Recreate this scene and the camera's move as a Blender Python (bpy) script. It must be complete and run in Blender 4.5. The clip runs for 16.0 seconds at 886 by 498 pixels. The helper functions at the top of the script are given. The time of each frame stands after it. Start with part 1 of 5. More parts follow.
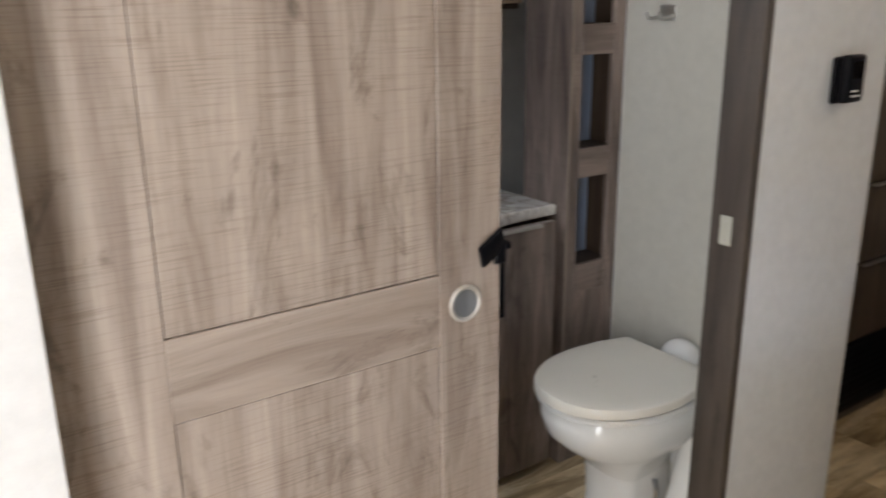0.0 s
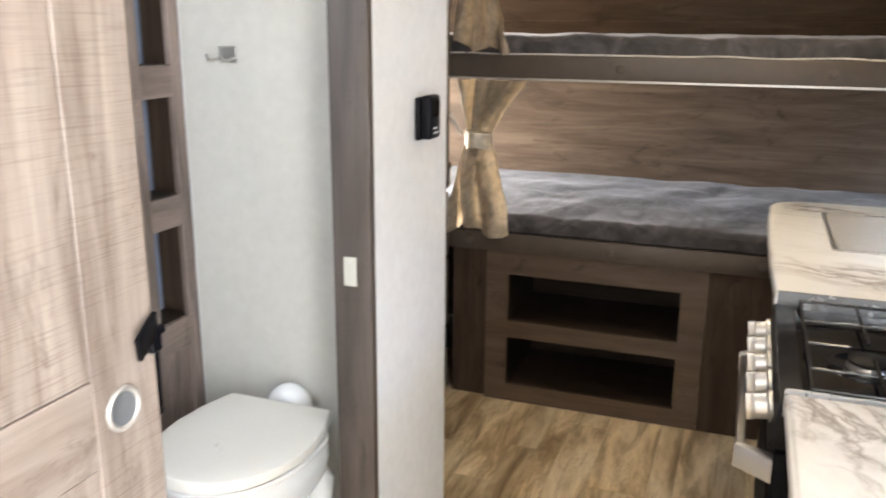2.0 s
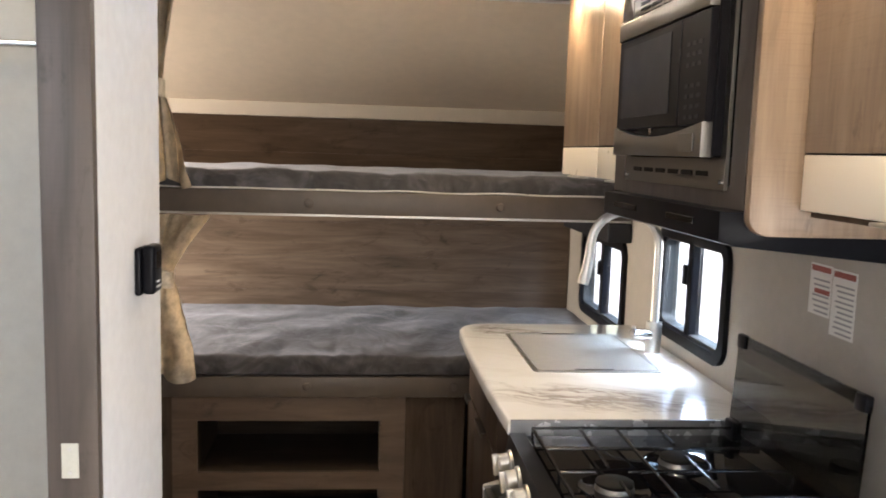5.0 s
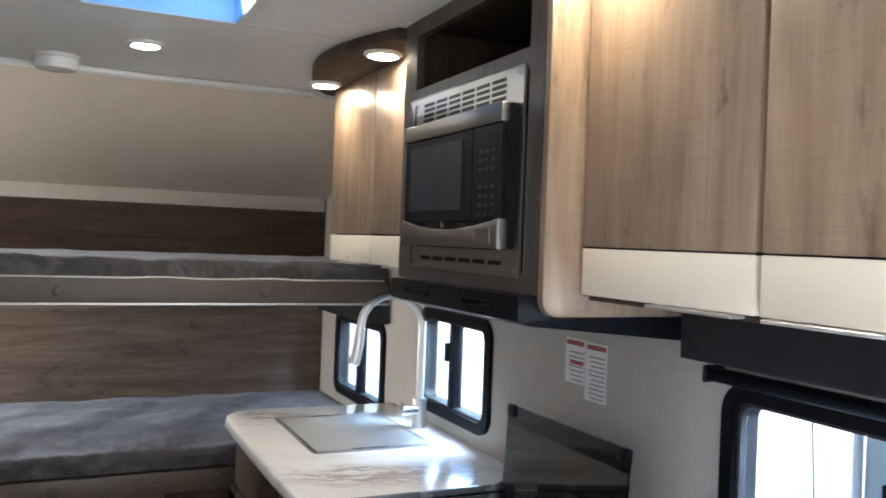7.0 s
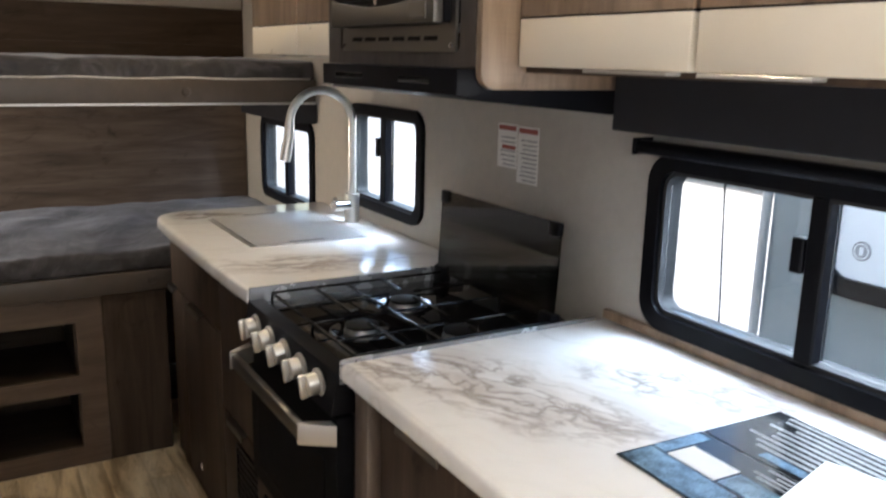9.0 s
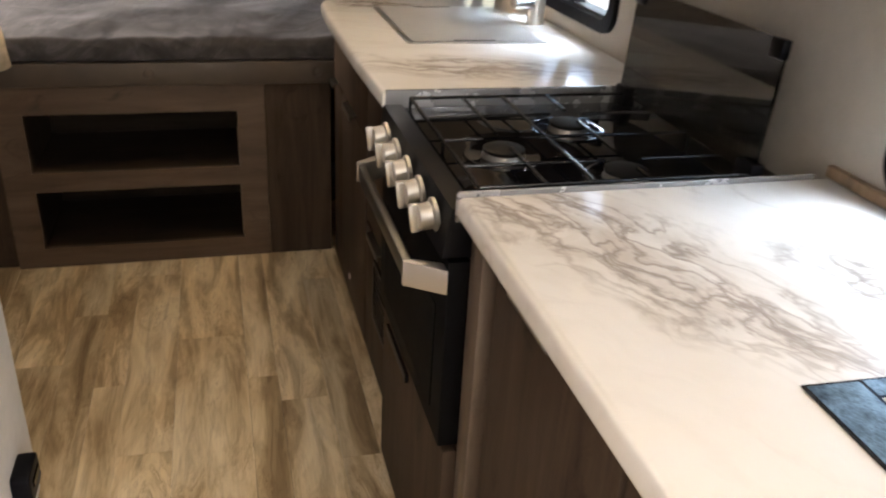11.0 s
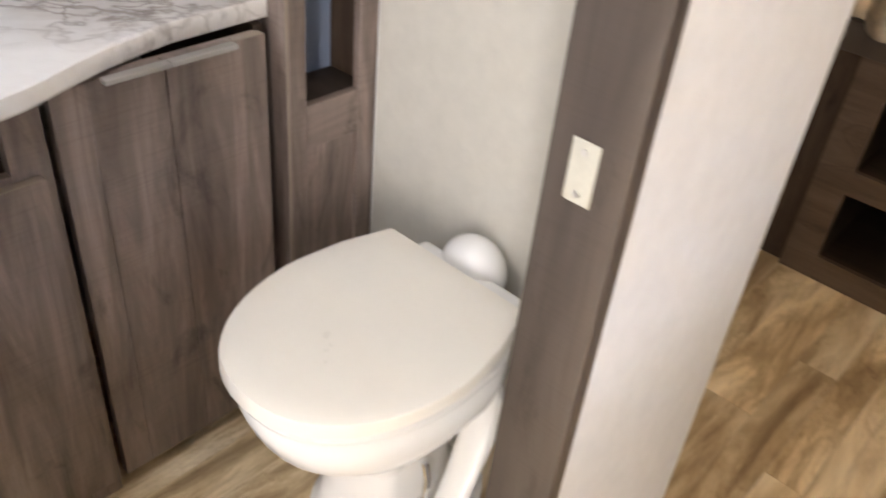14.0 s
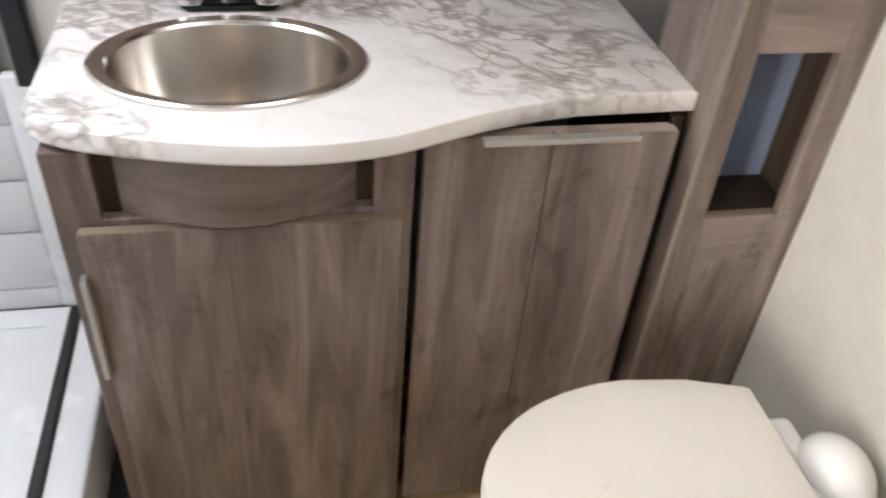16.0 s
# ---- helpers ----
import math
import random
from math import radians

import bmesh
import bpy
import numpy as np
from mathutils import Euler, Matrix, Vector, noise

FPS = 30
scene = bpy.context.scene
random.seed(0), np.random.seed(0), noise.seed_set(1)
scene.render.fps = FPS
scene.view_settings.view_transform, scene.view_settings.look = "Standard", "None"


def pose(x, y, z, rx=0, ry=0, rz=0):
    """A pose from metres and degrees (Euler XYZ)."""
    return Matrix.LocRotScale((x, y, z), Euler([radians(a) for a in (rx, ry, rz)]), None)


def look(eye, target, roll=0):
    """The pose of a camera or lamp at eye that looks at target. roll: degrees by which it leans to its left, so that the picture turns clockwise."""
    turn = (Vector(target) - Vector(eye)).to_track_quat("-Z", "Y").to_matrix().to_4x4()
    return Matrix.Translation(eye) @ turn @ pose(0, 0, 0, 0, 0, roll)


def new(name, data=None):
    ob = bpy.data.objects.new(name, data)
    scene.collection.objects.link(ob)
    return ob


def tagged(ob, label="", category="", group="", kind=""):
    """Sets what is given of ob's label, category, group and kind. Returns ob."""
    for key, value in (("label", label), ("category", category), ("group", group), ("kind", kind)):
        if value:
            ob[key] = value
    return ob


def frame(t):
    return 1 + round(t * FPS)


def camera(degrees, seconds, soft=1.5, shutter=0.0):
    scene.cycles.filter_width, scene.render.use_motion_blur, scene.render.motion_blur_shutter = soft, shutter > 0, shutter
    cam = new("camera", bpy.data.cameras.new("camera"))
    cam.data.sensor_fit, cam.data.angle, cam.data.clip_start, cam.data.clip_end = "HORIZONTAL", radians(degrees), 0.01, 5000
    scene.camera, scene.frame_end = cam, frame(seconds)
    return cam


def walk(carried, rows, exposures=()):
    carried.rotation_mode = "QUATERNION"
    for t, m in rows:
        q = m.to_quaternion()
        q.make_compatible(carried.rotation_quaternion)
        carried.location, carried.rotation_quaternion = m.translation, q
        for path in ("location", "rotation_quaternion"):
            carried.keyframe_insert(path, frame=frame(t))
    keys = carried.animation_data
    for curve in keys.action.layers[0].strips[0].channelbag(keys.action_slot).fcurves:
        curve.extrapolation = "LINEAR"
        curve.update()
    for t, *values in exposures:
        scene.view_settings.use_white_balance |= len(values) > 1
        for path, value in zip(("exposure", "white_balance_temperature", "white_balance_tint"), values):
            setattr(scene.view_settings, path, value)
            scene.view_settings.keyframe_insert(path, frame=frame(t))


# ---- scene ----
cam = camera(56.2, 16.0, soft=1.7, shutter=0.5)
PATH = [
    (0, (0.05, 0.067, 1.427), (1.14, 1.638, 0.84), -0.7),
    (0.5, (0.031, 0.128, 1.436), (1.375, 1.491, 0.856), -0.2),
    (1, (-0.02, 0.208, 1.44), (1.541, 1.325, 0.879), 0.5),
    (1.5, (-0.044, 0.269, 1.441), (1.666, 1.155, 0.902), 0.4),
    (2, (-0.012, 0.326, 1.445), (1.801, 0.993, 0.928), 0.4),
    (2.5, (0.055, 0.398, 1.474), (1.949, 0.842, 1.01), -0.0),
    (3, (0.082, 0.443, 1.493), (2.025, 0.72, 1.109), -0.3),
    (3.5, (0.057, 0.489, 1.503), (2.027, 0.614, 1.182), 0.2),
    (6, (0.028, 0.655, 1.496), (1.965, 0.179, 1.348), 2.2),
    (6.5, (0.006, 0.723, 1.51), (1.884, 0.041, 1.437), 2.1),
    (7, (-0.01, 0.758, 1.511), (1.807, -0.078, 1.494), 2.1),
    (7.5, (-0.023, 0.777, 1.506), (1.749, -0.15, 1.487), 1.5),
    (8, (-0.029, 0.786, 1.494), (1.706, -0.204, 1.398), 1.1),
    (8.5, (-0.031, 0.792, 1.472), (1.674, -0.221, 1.22), 1.1),
    (9, (-0.017, 0.796, 1.44), (1.662, -0.195, 0.993), 1.4),
    (11.5, (0.367, 0.525, 1.337), (2.075, 0.199, 0.35), 4.4),
    (12, (0.505, 0.552, 1.325), (2.21, 0.495, 0.282), 5.1),
    (12.5, (0.595, 0.587, 1.325), (2.244, 0.863, 0.226), 5.7),
    (13, (0.706, 0.607, 1.319), (2.24, 1.188, 0.175), 6.9),
    (13.5, (0.776, 0.648, 1.319), (2.17, 1.487, 0.156), 6.9),
    (14, (0.874, 0.746, 1.322), (2.122, 1.77, 0.142), 6.1),
    (14.5, (0.918, 0.814, 1.32), (2.02, 1.989, 0.135), 6.3),
    (15, (0.951, 0.836, 1.32), (1.861, 2.161, 0.129), 6.0),
    (15.5, (1.016, 0.849, 1.321), (1.696, 2.307, 0.132), 5.7),
    (16, (1.09, 0.868, 1.36), (1.462, 2.386, 0.112), 5.2),
]
EXPOSURES = [(0.0, 1.62, 6200, 11), (0.5, 2.05, 5800, 10), (1.0, 2.5, 5650, 9), (2.0, 2.85, 5900, 10), (3.5, 2.72, 6450, 13), (6.0, 2.65, 5700, 11), (7.0, 2.5, 5200, 8), (8.0, 2.36, 4950, 6), (9.0, 2.06, 5900, 11), (11.5, 2.42, 6650, 14), (12.5, 2.85, 6250, 14), (13.5, 2.82, 6550, 16), (16.0, 2.98, 6600, 14)]
walk(cam, [(t, look(eye, target, roll)) for t, eye, target, roll in PATH], EXPOSURES)

# ---- world, sun and exposure ----
world = bpy.data.worlds.new("sky")
scene.world = world
world.use_nodes = True
_wn = world.node_tree
_sky = _wn.nodes.new("ShaderNodeTexSky")
_sky.sky_type = "NISHITA"
_sky.sun_disc = False
_sky.sun_elevation = radians(25)
_sky.sun_rotation = radians(20)
_wn.links.new(_sky.outputs[0], _wn.nodes["Background"].inputs[0])
_wn.nodes["Background"].inputs[1].default_value = 0.15

sun = new("sun", bpy.data.lights.new("sun", "SUN"))
sun.data.energy = 5.0
sun.data.angle = radians(0.5)
sun.data.color = (1.0, 0.95, 0.88)
sun.matrix_world = look((0, 0, 10), (-2.2, -6.1, 10 - 3.03))


CEIL_Z = 2.025


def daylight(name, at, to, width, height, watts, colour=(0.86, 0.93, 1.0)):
    """Unseen area lamp that stands in for light from an opening."""
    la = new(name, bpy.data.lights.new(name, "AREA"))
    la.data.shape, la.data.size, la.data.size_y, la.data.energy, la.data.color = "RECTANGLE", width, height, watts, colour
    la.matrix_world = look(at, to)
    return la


daylight("entry_daylight", (-0.83, -0.40, 1.0), (-0.83, 1.0, 0.95), 0.62, 1.8, 17.0, (1.0, 0.97, 0.92))
# two added warm lamps, out of view, brighten the bunks from the side
daylight("bunk_fill", (3.3, 2.22, 1.02), (3.3, 0.0, 0.95), 0.5, 0.3, 5.6, (1.0, 0.86, 0.68))
daylight("upper_bunk_fill", (3.25, 2.22, 1.56), (3.25, 0.0, 1.55), 0.45, 0.16, 3.3, (1.0, 0.84, 0.64))
# added lamp over the shower, out of view, brightens the washroom
daylight("shower_fill", (0.2, 1.68, CEIL_Z + 0.03), (0.2, 1.68, 0), 0.5, 0.5, 2.2, (0.90, 0.95, 1.0))
# lamps hung outside above each window to boost its sky light
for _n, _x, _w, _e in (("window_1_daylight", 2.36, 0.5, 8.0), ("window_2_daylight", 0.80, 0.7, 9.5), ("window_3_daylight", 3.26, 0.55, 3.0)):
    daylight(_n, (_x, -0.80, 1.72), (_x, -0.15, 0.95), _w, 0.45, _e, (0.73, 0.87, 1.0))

# extra lamp by the parked trailer throws low cool light indoors
daylight("window_2_low_fill", (0.35, -1.85, 1.5), (1.05, 1.6, 0.7), 1.3, 0.3, 3.5, (0.66, 0.78, 1.0))


# ---- materials ----
def material(name, rough=0.5, metal=0.0, colour=(0.8, 0.8, 0.8), spec=0.5):
    m = bpy.data.materials.new(name)
    m.use_nodes = True
    b = m.node_tree.nodes["Principled BSDF"]
    b.inputs["Base Color"].default_value = (*colour, 1)
    b.inputs["Roughness"].default_value = rough
    b.inputs["Metallic"].default_value = metal
    b.inputs["Specular IOR Level"].default_value = spec
    return m


def nodes_of(m):
    return m.node_tree.nodes, m.node_tree.links, m.node_tree.nodes["Principled BSDF"]


def coords(m, scale, rand=False):
    """Object coordinates scaled per axis; rand shifts them from object to object."""
    n, l, _ = nodes_of(m)
    tc = n.new("ShaderNodeTexCoord")
    mp = n.new("ShaderNodeMapping")
    mp.inputs["Scale"].default_value = scale
    l.new(tc.outputs["Object"], mp.inputs["Vector"])
    if rand:
        oi = n.new("ShaderNodeObjectInfo")
        mul = n.new("ShaderNodeMath")
        mul.operation = "MULTIPLY"
        mul.inputs[1].default_value = 37.0
        l.new(oi.outputs["Random"], mul.inputs[0])
        l.new(mul.outputs[0], mp.inputs["Location"])
    return mp.outputs["Vector"]


def noise_tex(m, vec, scale, detail=4.0, rough=0.55, distort=0.0):
    n, l, _ = nodes_of(m)
    t = n.new("ShaderNodeTexNoise")
    t.inputs["Scale"].default_value = scale
    t.inputs["Detail"].default_value = detail
    t.inputs["Roughness"].default_value = rough
    t.inputs["Distortion"].default_value = distort
    l.new(vec, t.inputs["Vector"])
    return t.outputs["Fac"]


def ramp(m, fac, stops):
    n, l, _ = nodes_of(m)
    r = n.new("ShaderNodeValToRGB")
    e = r.color_ramp.elements
    while len(e) < len(stops):
        e.new(0.5)
    for k, (p, c) in zip(e, stops):
        k.position = p
        k.color = (*c, 1) if len(c) == 3 else c
    l.new(fac, r.inputs[0])
    return r.outputs[0]


def mix(m, a, b, fac, kind="MIX"):
    """fac: a socket or a number; b: a socket or a colour."""
    n, l, _ = nodes_of(m)
    x = n.new("ShaderNodeMix")
    x.data_type, x.blend_type = "RGBA", kind
    for s, v in ((x.inputs[0], fac), (x.inputs[6], a), (x.inputs[7], b)):
        if isinstance(v, (int, float)):
            s.default_value = v
        elif isinstance(v, tuple):
            s.default_value = (*v, 1)
        else:
            l.new(v, s)
    return x.outputs[2]


def bump(m, fac, strength, dist=0.002):
    n, l, b = nodes_of(m)
    k = n.new("ShaderNodeBump")
    k.inputs["Strength"].default_value = strength
    k.inputs["Distance"].default_value = dist
    l.new(fac, k.inputs["Height"])
    l.new(k.outputs[0], b.inputs["Normal"])


def wood(name, dark, mid, light, axis="z", rough=0.45, saw=0.5, rand=False):
    """Laminate with long streaks along an axis, blotches, knots and fine saw marks across."""
    m = material(name, rough)
    n, l, b = nodes_of(m)
    a = "xyz".index(axis)
    s = [8.0, 8.0, 8.0]
    s[a] = 0.9
    streak = noise_tex(m, coords(m, s, rand), 2.2, 7, 0.62, 0.7)
    s2 = [70.0, 70.0, 70.0]
    s2[a] = 2.5
    fine = noise_tex(m, coords(m, s2, rand), 1.5, 3, 0.6)
    s3 = [11.0, 11.0, 11.0]
    s3[a] = 360.0
    cut = noise_tex(m, coords(m, s3, rand), 1.0, 2, 0.5)
    s4 = [7.0, 7.0, 7.0]
    s4[a] = 3.0
    blot = noise_tex(m, coords(m, s4, rand), 1.4, 5, 0.7, 1.2)
    base = ramp(m, streak, [(0.28, dark), (0.5, mid), (0.72, light)])
    base = mix(m, base, ramp(m, fine, [(0.3, (0.55, 0.55, 0.55)), (0.6, (1, 1, 1))]), 0.32, "MULTIPLY")
    base = mix(m, base, ramp(m, blot, [(0.30, (0.36, 0.33, 0.31)), (0.43, (1, 1, 1))]), 0.75, "MULTIPLY")
    where = noise_tex(m, coords(m, (6, 6, 6), rand), 1.0, 3, 0.6)
    base = mix(m, base, ramp(m, cut, [(0.34, (0.72, 0.69, 0.67)), (0.5, (1, 1, 1))]), ramp(m, where, [(0.36, (0.2 * saw,) * 3), (0.60, (saw,) * 3)]), "MULTIPLY")
    l.new(base, b.inputs["Base Color"])
    bump(m, cut, 0.25, 0.0006)
    return m


def plain(name, colour, rough=0.5, metal=0.0, var=0.12, scale=14.0, relief=0.0, fine=0.0):
    """A plain surface with faint unevenness at two scales."""
    m = material(name, rough, metal)
    n, l, b = nodes_of(m)
    v = coords(m, (1, 1, 1))
    f1 = noise_tex(m, v, scale, 5, 0.6)
    f2 = noise_tex(m, v, scale * 14, 3, 0.6)
    lo = tuple(c * (1 - var) for c in colour)
    hi = tuple(min(1.0, c * (1 + var)) for c in colour)
    c = ramp(m, f1, [(0.3, lo), (0.7, hi)])
    c = mix(m, c, ramp(m, f2, [(0.3, (1 - var,) * 3), (0.6, (1, 1, 1))]), 0.6, "MULTIPLY")
    l.new(c, b.inputs["Base Color"])
    r = n.new("ShaderNodeMapRange")
    r.inputs[3].default_value, r.inputs[4].default_value = max(0.02, rough - 0.08), rough + 0.1
    l.new(f1, r.inputs[0])
    l.new(r.outputs[0], b.inputs["Roughness"])
    if relief:
        bump(m, f2, relief, 0.001)
    return m


WOOD_DOOR = wood("pale_taupe_laminate", (0.185, 0.14, 0.115), (0.355, 0.293, 0.25), (0.465, 0.395, 0.345), saw=0.75)
WOOD_DOOR_X = wood("pale_taupe_laminate_level", (0.185, 0.14, 0.115), (0.355, 0.293, 0.25), (0.465, 0.395, 0.345), "x", saw=0.1)
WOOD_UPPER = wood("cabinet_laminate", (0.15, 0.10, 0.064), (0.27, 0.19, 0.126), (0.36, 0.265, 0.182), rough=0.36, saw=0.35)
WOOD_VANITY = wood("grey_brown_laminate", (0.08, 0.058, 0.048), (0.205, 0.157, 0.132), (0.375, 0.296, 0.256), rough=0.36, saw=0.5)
WOOD_VANITY_X = wood("grey_brown_laminate_level", (0.115, 0.085, 0.07), (0.205, 0.156, 0.131), (0.295, 0.232, 0.198), "x", saw=0.3)
EDGE_BAND = plain("tan_edge_band", (0.27, 0.22, 0.175), 0.4, var=0.06)
DISH = plain("grey_pull_hollow", (0.20, 0.21, 0.225), 0.4, metal=0.3, var=0.05)
PULL = plain("pale_satin_pull", (0.52, 0.50, 0.47), 0.38, metal=0.35, var=0.03)
OVEN_STEEL = plain("dark_brushed_steel", (0.24, 0.23, 0.215), 0.33, metal=1.0, var=0.03, scale=8)
BURNER = plain("dull_burner_cap", (0.009, 0.008, 0.0075), 0.5, var=0.15, scale=40)
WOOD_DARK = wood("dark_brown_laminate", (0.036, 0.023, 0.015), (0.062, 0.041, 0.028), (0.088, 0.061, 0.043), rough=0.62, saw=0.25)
WOOD_ROBE = wood("brown_wardrobe_laminate", (0.06, 0.042, 0.03), (0.102, 0.073, 0.053), (0.145, 0.106, 0.079), saw=0.25)
WOOD_DARK_Y = wood("dark_brown_laminate_level", (0.07, 0.048, 0.034), (0.125, 0.085, 0.06), (0.18, 0.125, 0.088), "y", saw=0.2)
WOOD_BUNK = wood("brown_bunk_laminate", (0.062, 0.040, 0.026), (0.103, 0.068, 0.045), (0.14, 0.096, 0.066), "y", saw=0.2)
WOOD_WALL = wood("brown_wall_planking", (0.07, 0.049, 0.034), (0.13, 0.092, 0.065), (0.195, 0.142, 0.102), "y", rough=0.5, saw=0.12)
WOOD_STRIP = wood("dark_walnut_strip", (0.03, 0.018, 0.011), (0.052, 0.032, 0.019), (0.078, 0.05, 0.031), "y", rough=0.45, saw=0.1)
BEIGE_TRIM = plain("beige_trim", (0.46, 0.41, 0.345), 0.5, var=0.03)
BEIGE_SLOPE = plain("warm_beige_board", (0.73, 0.63, 0.52), 0.6, var=0.04, scale=20, relief=0.15)
BASIN = plain("basin_steel", (0.72, 0.68, 0.63), 0.27, metal=1.0, var=0.0, scale=3)
# near-black laminate: the shade inside openings, put into the colour
WOOD_INSIDE_SHADE = wood("shaded_inside_laminate", (0.02, 0.014, 0.01), (0.035, 0.025, 0.018), (0.05, 0.036, 0.027), "y", saw=0.1)
CREAM = plain("cream_gloss_panel", (0.72, 0.645, 0.53), 0.3, var=0.008)
WHITE_WALL = plain("white_textured_wallboard", (0.70, 0.70, 0.70), 0.65, var=0.05, scale=30, relief=0.35)
# white wallboard toned down to greige for the dimmer washroom light
BATH_WALL = plain("dimmed_washroom_wallboard", (0.50, 0.478, 0.42), 0.65, var=0.05, scale=28, relief=0.35)
BEIGE_WALL = plain("beige_wallboard", (0.42, 0.385, 0.335), 0.65, var=0.05, scale=26, relief=0.25)
CEILING = plain("white_ceiling_board", (0.66, 0.66, 0.65), 0.5, var=0.03, scale=18, relief=0.1)
CEIL_TRIM = plain("white_ceiling_trim", (0.82, 0.82, 0.80), 0.4, var=0.02)
TRIM = plain("pale_trim", (0.62, 0.60, 0.56), 0.45, var=0.04)
BLACK = plain("black_plastic", (0.006, 0.006, 0.008), 0.33, var=0.2)
BLACK_DULL = plain("dull_black_enamel", (0.005, 0.005, 0.006), 0.62, var=0.2)
BLACK_GLOSS = plain("black_enamel", (0.004, 0.004, 0.005), 0.07, var=0.1)
BLACK_METAL = plain("black_cast_grate", (0.008, 0.008, 0.008), 0.2, var=0.2)
DARK_GREY = plain("charcoal_board", (0.018, 0.018, 0.022), 0.45, var=0.12)
STEEL = plain("brushed_steel", (0.50, 0.49, 0.47), 0.33, metal=1.0, var=0.015, scale=6)
CHROME = plain("chrome", (0.72, 0.72, 0.72), 0.16, metal=1.0, var=0.01, scale=5)
NICKEL = plain("satin_nickel", (0.62, 0.61, 0.585), 0.3, metal=1.0, var=0.01, scale=5)
STRIP = plain("bright_trim_steel", (0.45, 0.455, 0.47), 0.25, metal=0.6, var=0.02)
ALU = plain("pale_aluminium", (0.54, 0.525, 0.50), 0.34, metal=0.85, var=0.02)
PORCELAIN = plain("white_porcelain", (0.76, 0.75, 0.72), 0.14, var=0.015, scale=5)
LID_WHITE = plain("cream_white_lid_plastic", (0.74, 0.70, 0.62), 0.3, var=0.02, scale=6)
SHOWER = plain("white_shower_plastic", (0.75, 0.76, 0.76), 0.25, var=0.03, scale=8)
RUBBER = plain("black_rubber", (0.02, 0.02, 0.02), 0.6, var=0.2)
COVER = plain("grey_sink_cover", (0.36, 0.35, 0.335), 0.35, var=0.06, scale=50)
CURTAIN = plain("champagne_satin", (0.53, 0.45, 0.335), 0.31, var=0.34, scale=30)
VELVET = material("grey_velvet", 0.75)
FASCIA = plain("taupe_bunk_fascia", (0.075, 0.058, 0.045), 0.42, var=0.12)
PAPER = plain("white_paper", (0.74, 0.73, 0.70), 0.5, var=0.04)
INK = plain("grey_ink", (0.30, 0.30, 0.31), 0.5)
RED_INK = plain("red_ink", (0.30, 0.07, 0.05), 0.5)
GLOSS_DARK = plain("glossy_dark_print", (0.02, 0.02, 0.024), 0.12, var=0.2, scale=30)
SKY_PRINT = plain("blue_print", (0.16, 0.25, 0.34), 0.12, var=0.8, scale=22)
WARM_PRINT = plain("orange_print", (0.45, 0.22, 0.08), 0.15, var=0.6, scale=25)
GRAVEL = plain("pale_gravel", (0.42, 0.40, 0.37), 0.9, var=0.25, scale=3)
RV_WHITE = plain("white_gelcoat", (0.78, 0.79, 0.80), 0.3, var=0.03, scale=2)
# white gelcoat greyed for the shade between the two trailers
RV_SHADE = plain("shaded_white_gelcoat", (0.20, 0.225, 0.235), 0.3, var=0.04, scale=2)
# blue-grey base colour, only weakly metallic
BACKING = plain("blue_grey_backing", (0.34, 0.41, 0.56), 0.2, metal=0.35, var=0.03)
# blue skylight on the pale vent collar, put into its colour
SKY_TINT = plain("sky_tinted_collar", (0.34, 0.50, 0.64), 0.3, var=0.04)
WOOD_GREY = wood("charcoal_grey_laminate", (0.041, 0.031, 0.025), (0.069, 0.054, 0.044), (0.096, 0.077, 0.063), saw=0.25)
STRIKE = plain("aged_strike_metal", (0.50, 0.49, 0.42), 0.4, metal=0.2, var=0.08)


def _turned(m, amount):
    """Brushing that runs round the upright axis."""
    n, l, b = nodes_of(m)
    t = n.new("ShaderNodeTangent")
    t.direction_type, t.axis = "RADIAL", "Z"
    l.new(t.outputs[0], b.inputs["Tangent"])
    b.inputs["Anisotropic"].default_value = amount
    b.inputs["Anisotropic Rotation"].default_value = 0.25


_turned(BASIN, 0.75)
for _m, _v in ((BLACK_GLOSS, 0.035), (BASIN, 0.22)):
    _b = nodes_of(_m)
    _b[1].remove(_b[2].inputs["Roughness"].links[0])
    _b[2].inputs["Roughness"].default_value = _v
for _m, _v in ((BLACK, 0.09), (BLACK_DULL, 0.05), (BLACK_GLOSS, 0.36), (BURNER, 0.12), (DARK_GREY, 0.3), (WOOD_INSIDE_SHADE, 0.2), (WOOD_STRIP, 0.15), (WOOD_WALL, 0.3), (WOOD_DARK, 0.18)):
    nodes_of(_m)[2].inputs["Specular IOR Level"].default_value = _v


def _velvet():
    n, l, b = nodes_of(VELVET)
    f = noise_tex(VELVET, coords(VELVET, (2.2, 3.2, 3)), 1.7, 5, 0.6, 2.4)
    g = noise_tex(VELVET, coords(VELVET, (1, 1, 1)), 45, 4, 0.7)
    c = ramp(VELVET, f, [(0.3, (0.026, 0.023, 0.023)), (0.48, (0.045, 0.041, 0.042)), (0.62, (0.082, 0.076, 0.080)), (0.75, (0.05, 0.046, 0.047))])
    c = mix(VELVET, c, ramp(VELVET, g, [(0.3, (0.8, 0.8, 0.8)), (0.65, (1, 1, 1))]), 0.25, "MULTIPLY")
    l.new(c, b.inputs["Base Color"])
    b.inputs["Sheen Weight"].default_value = 0.32
    b.inputs["Sheen Roughness"].default_value = 0.4
    b.inputs["Sheen Tint"].default_value = (0.86, 0.89, 1.0, 1)
    bump(VELVET, f, 0.5, 0.01)


_velvet()


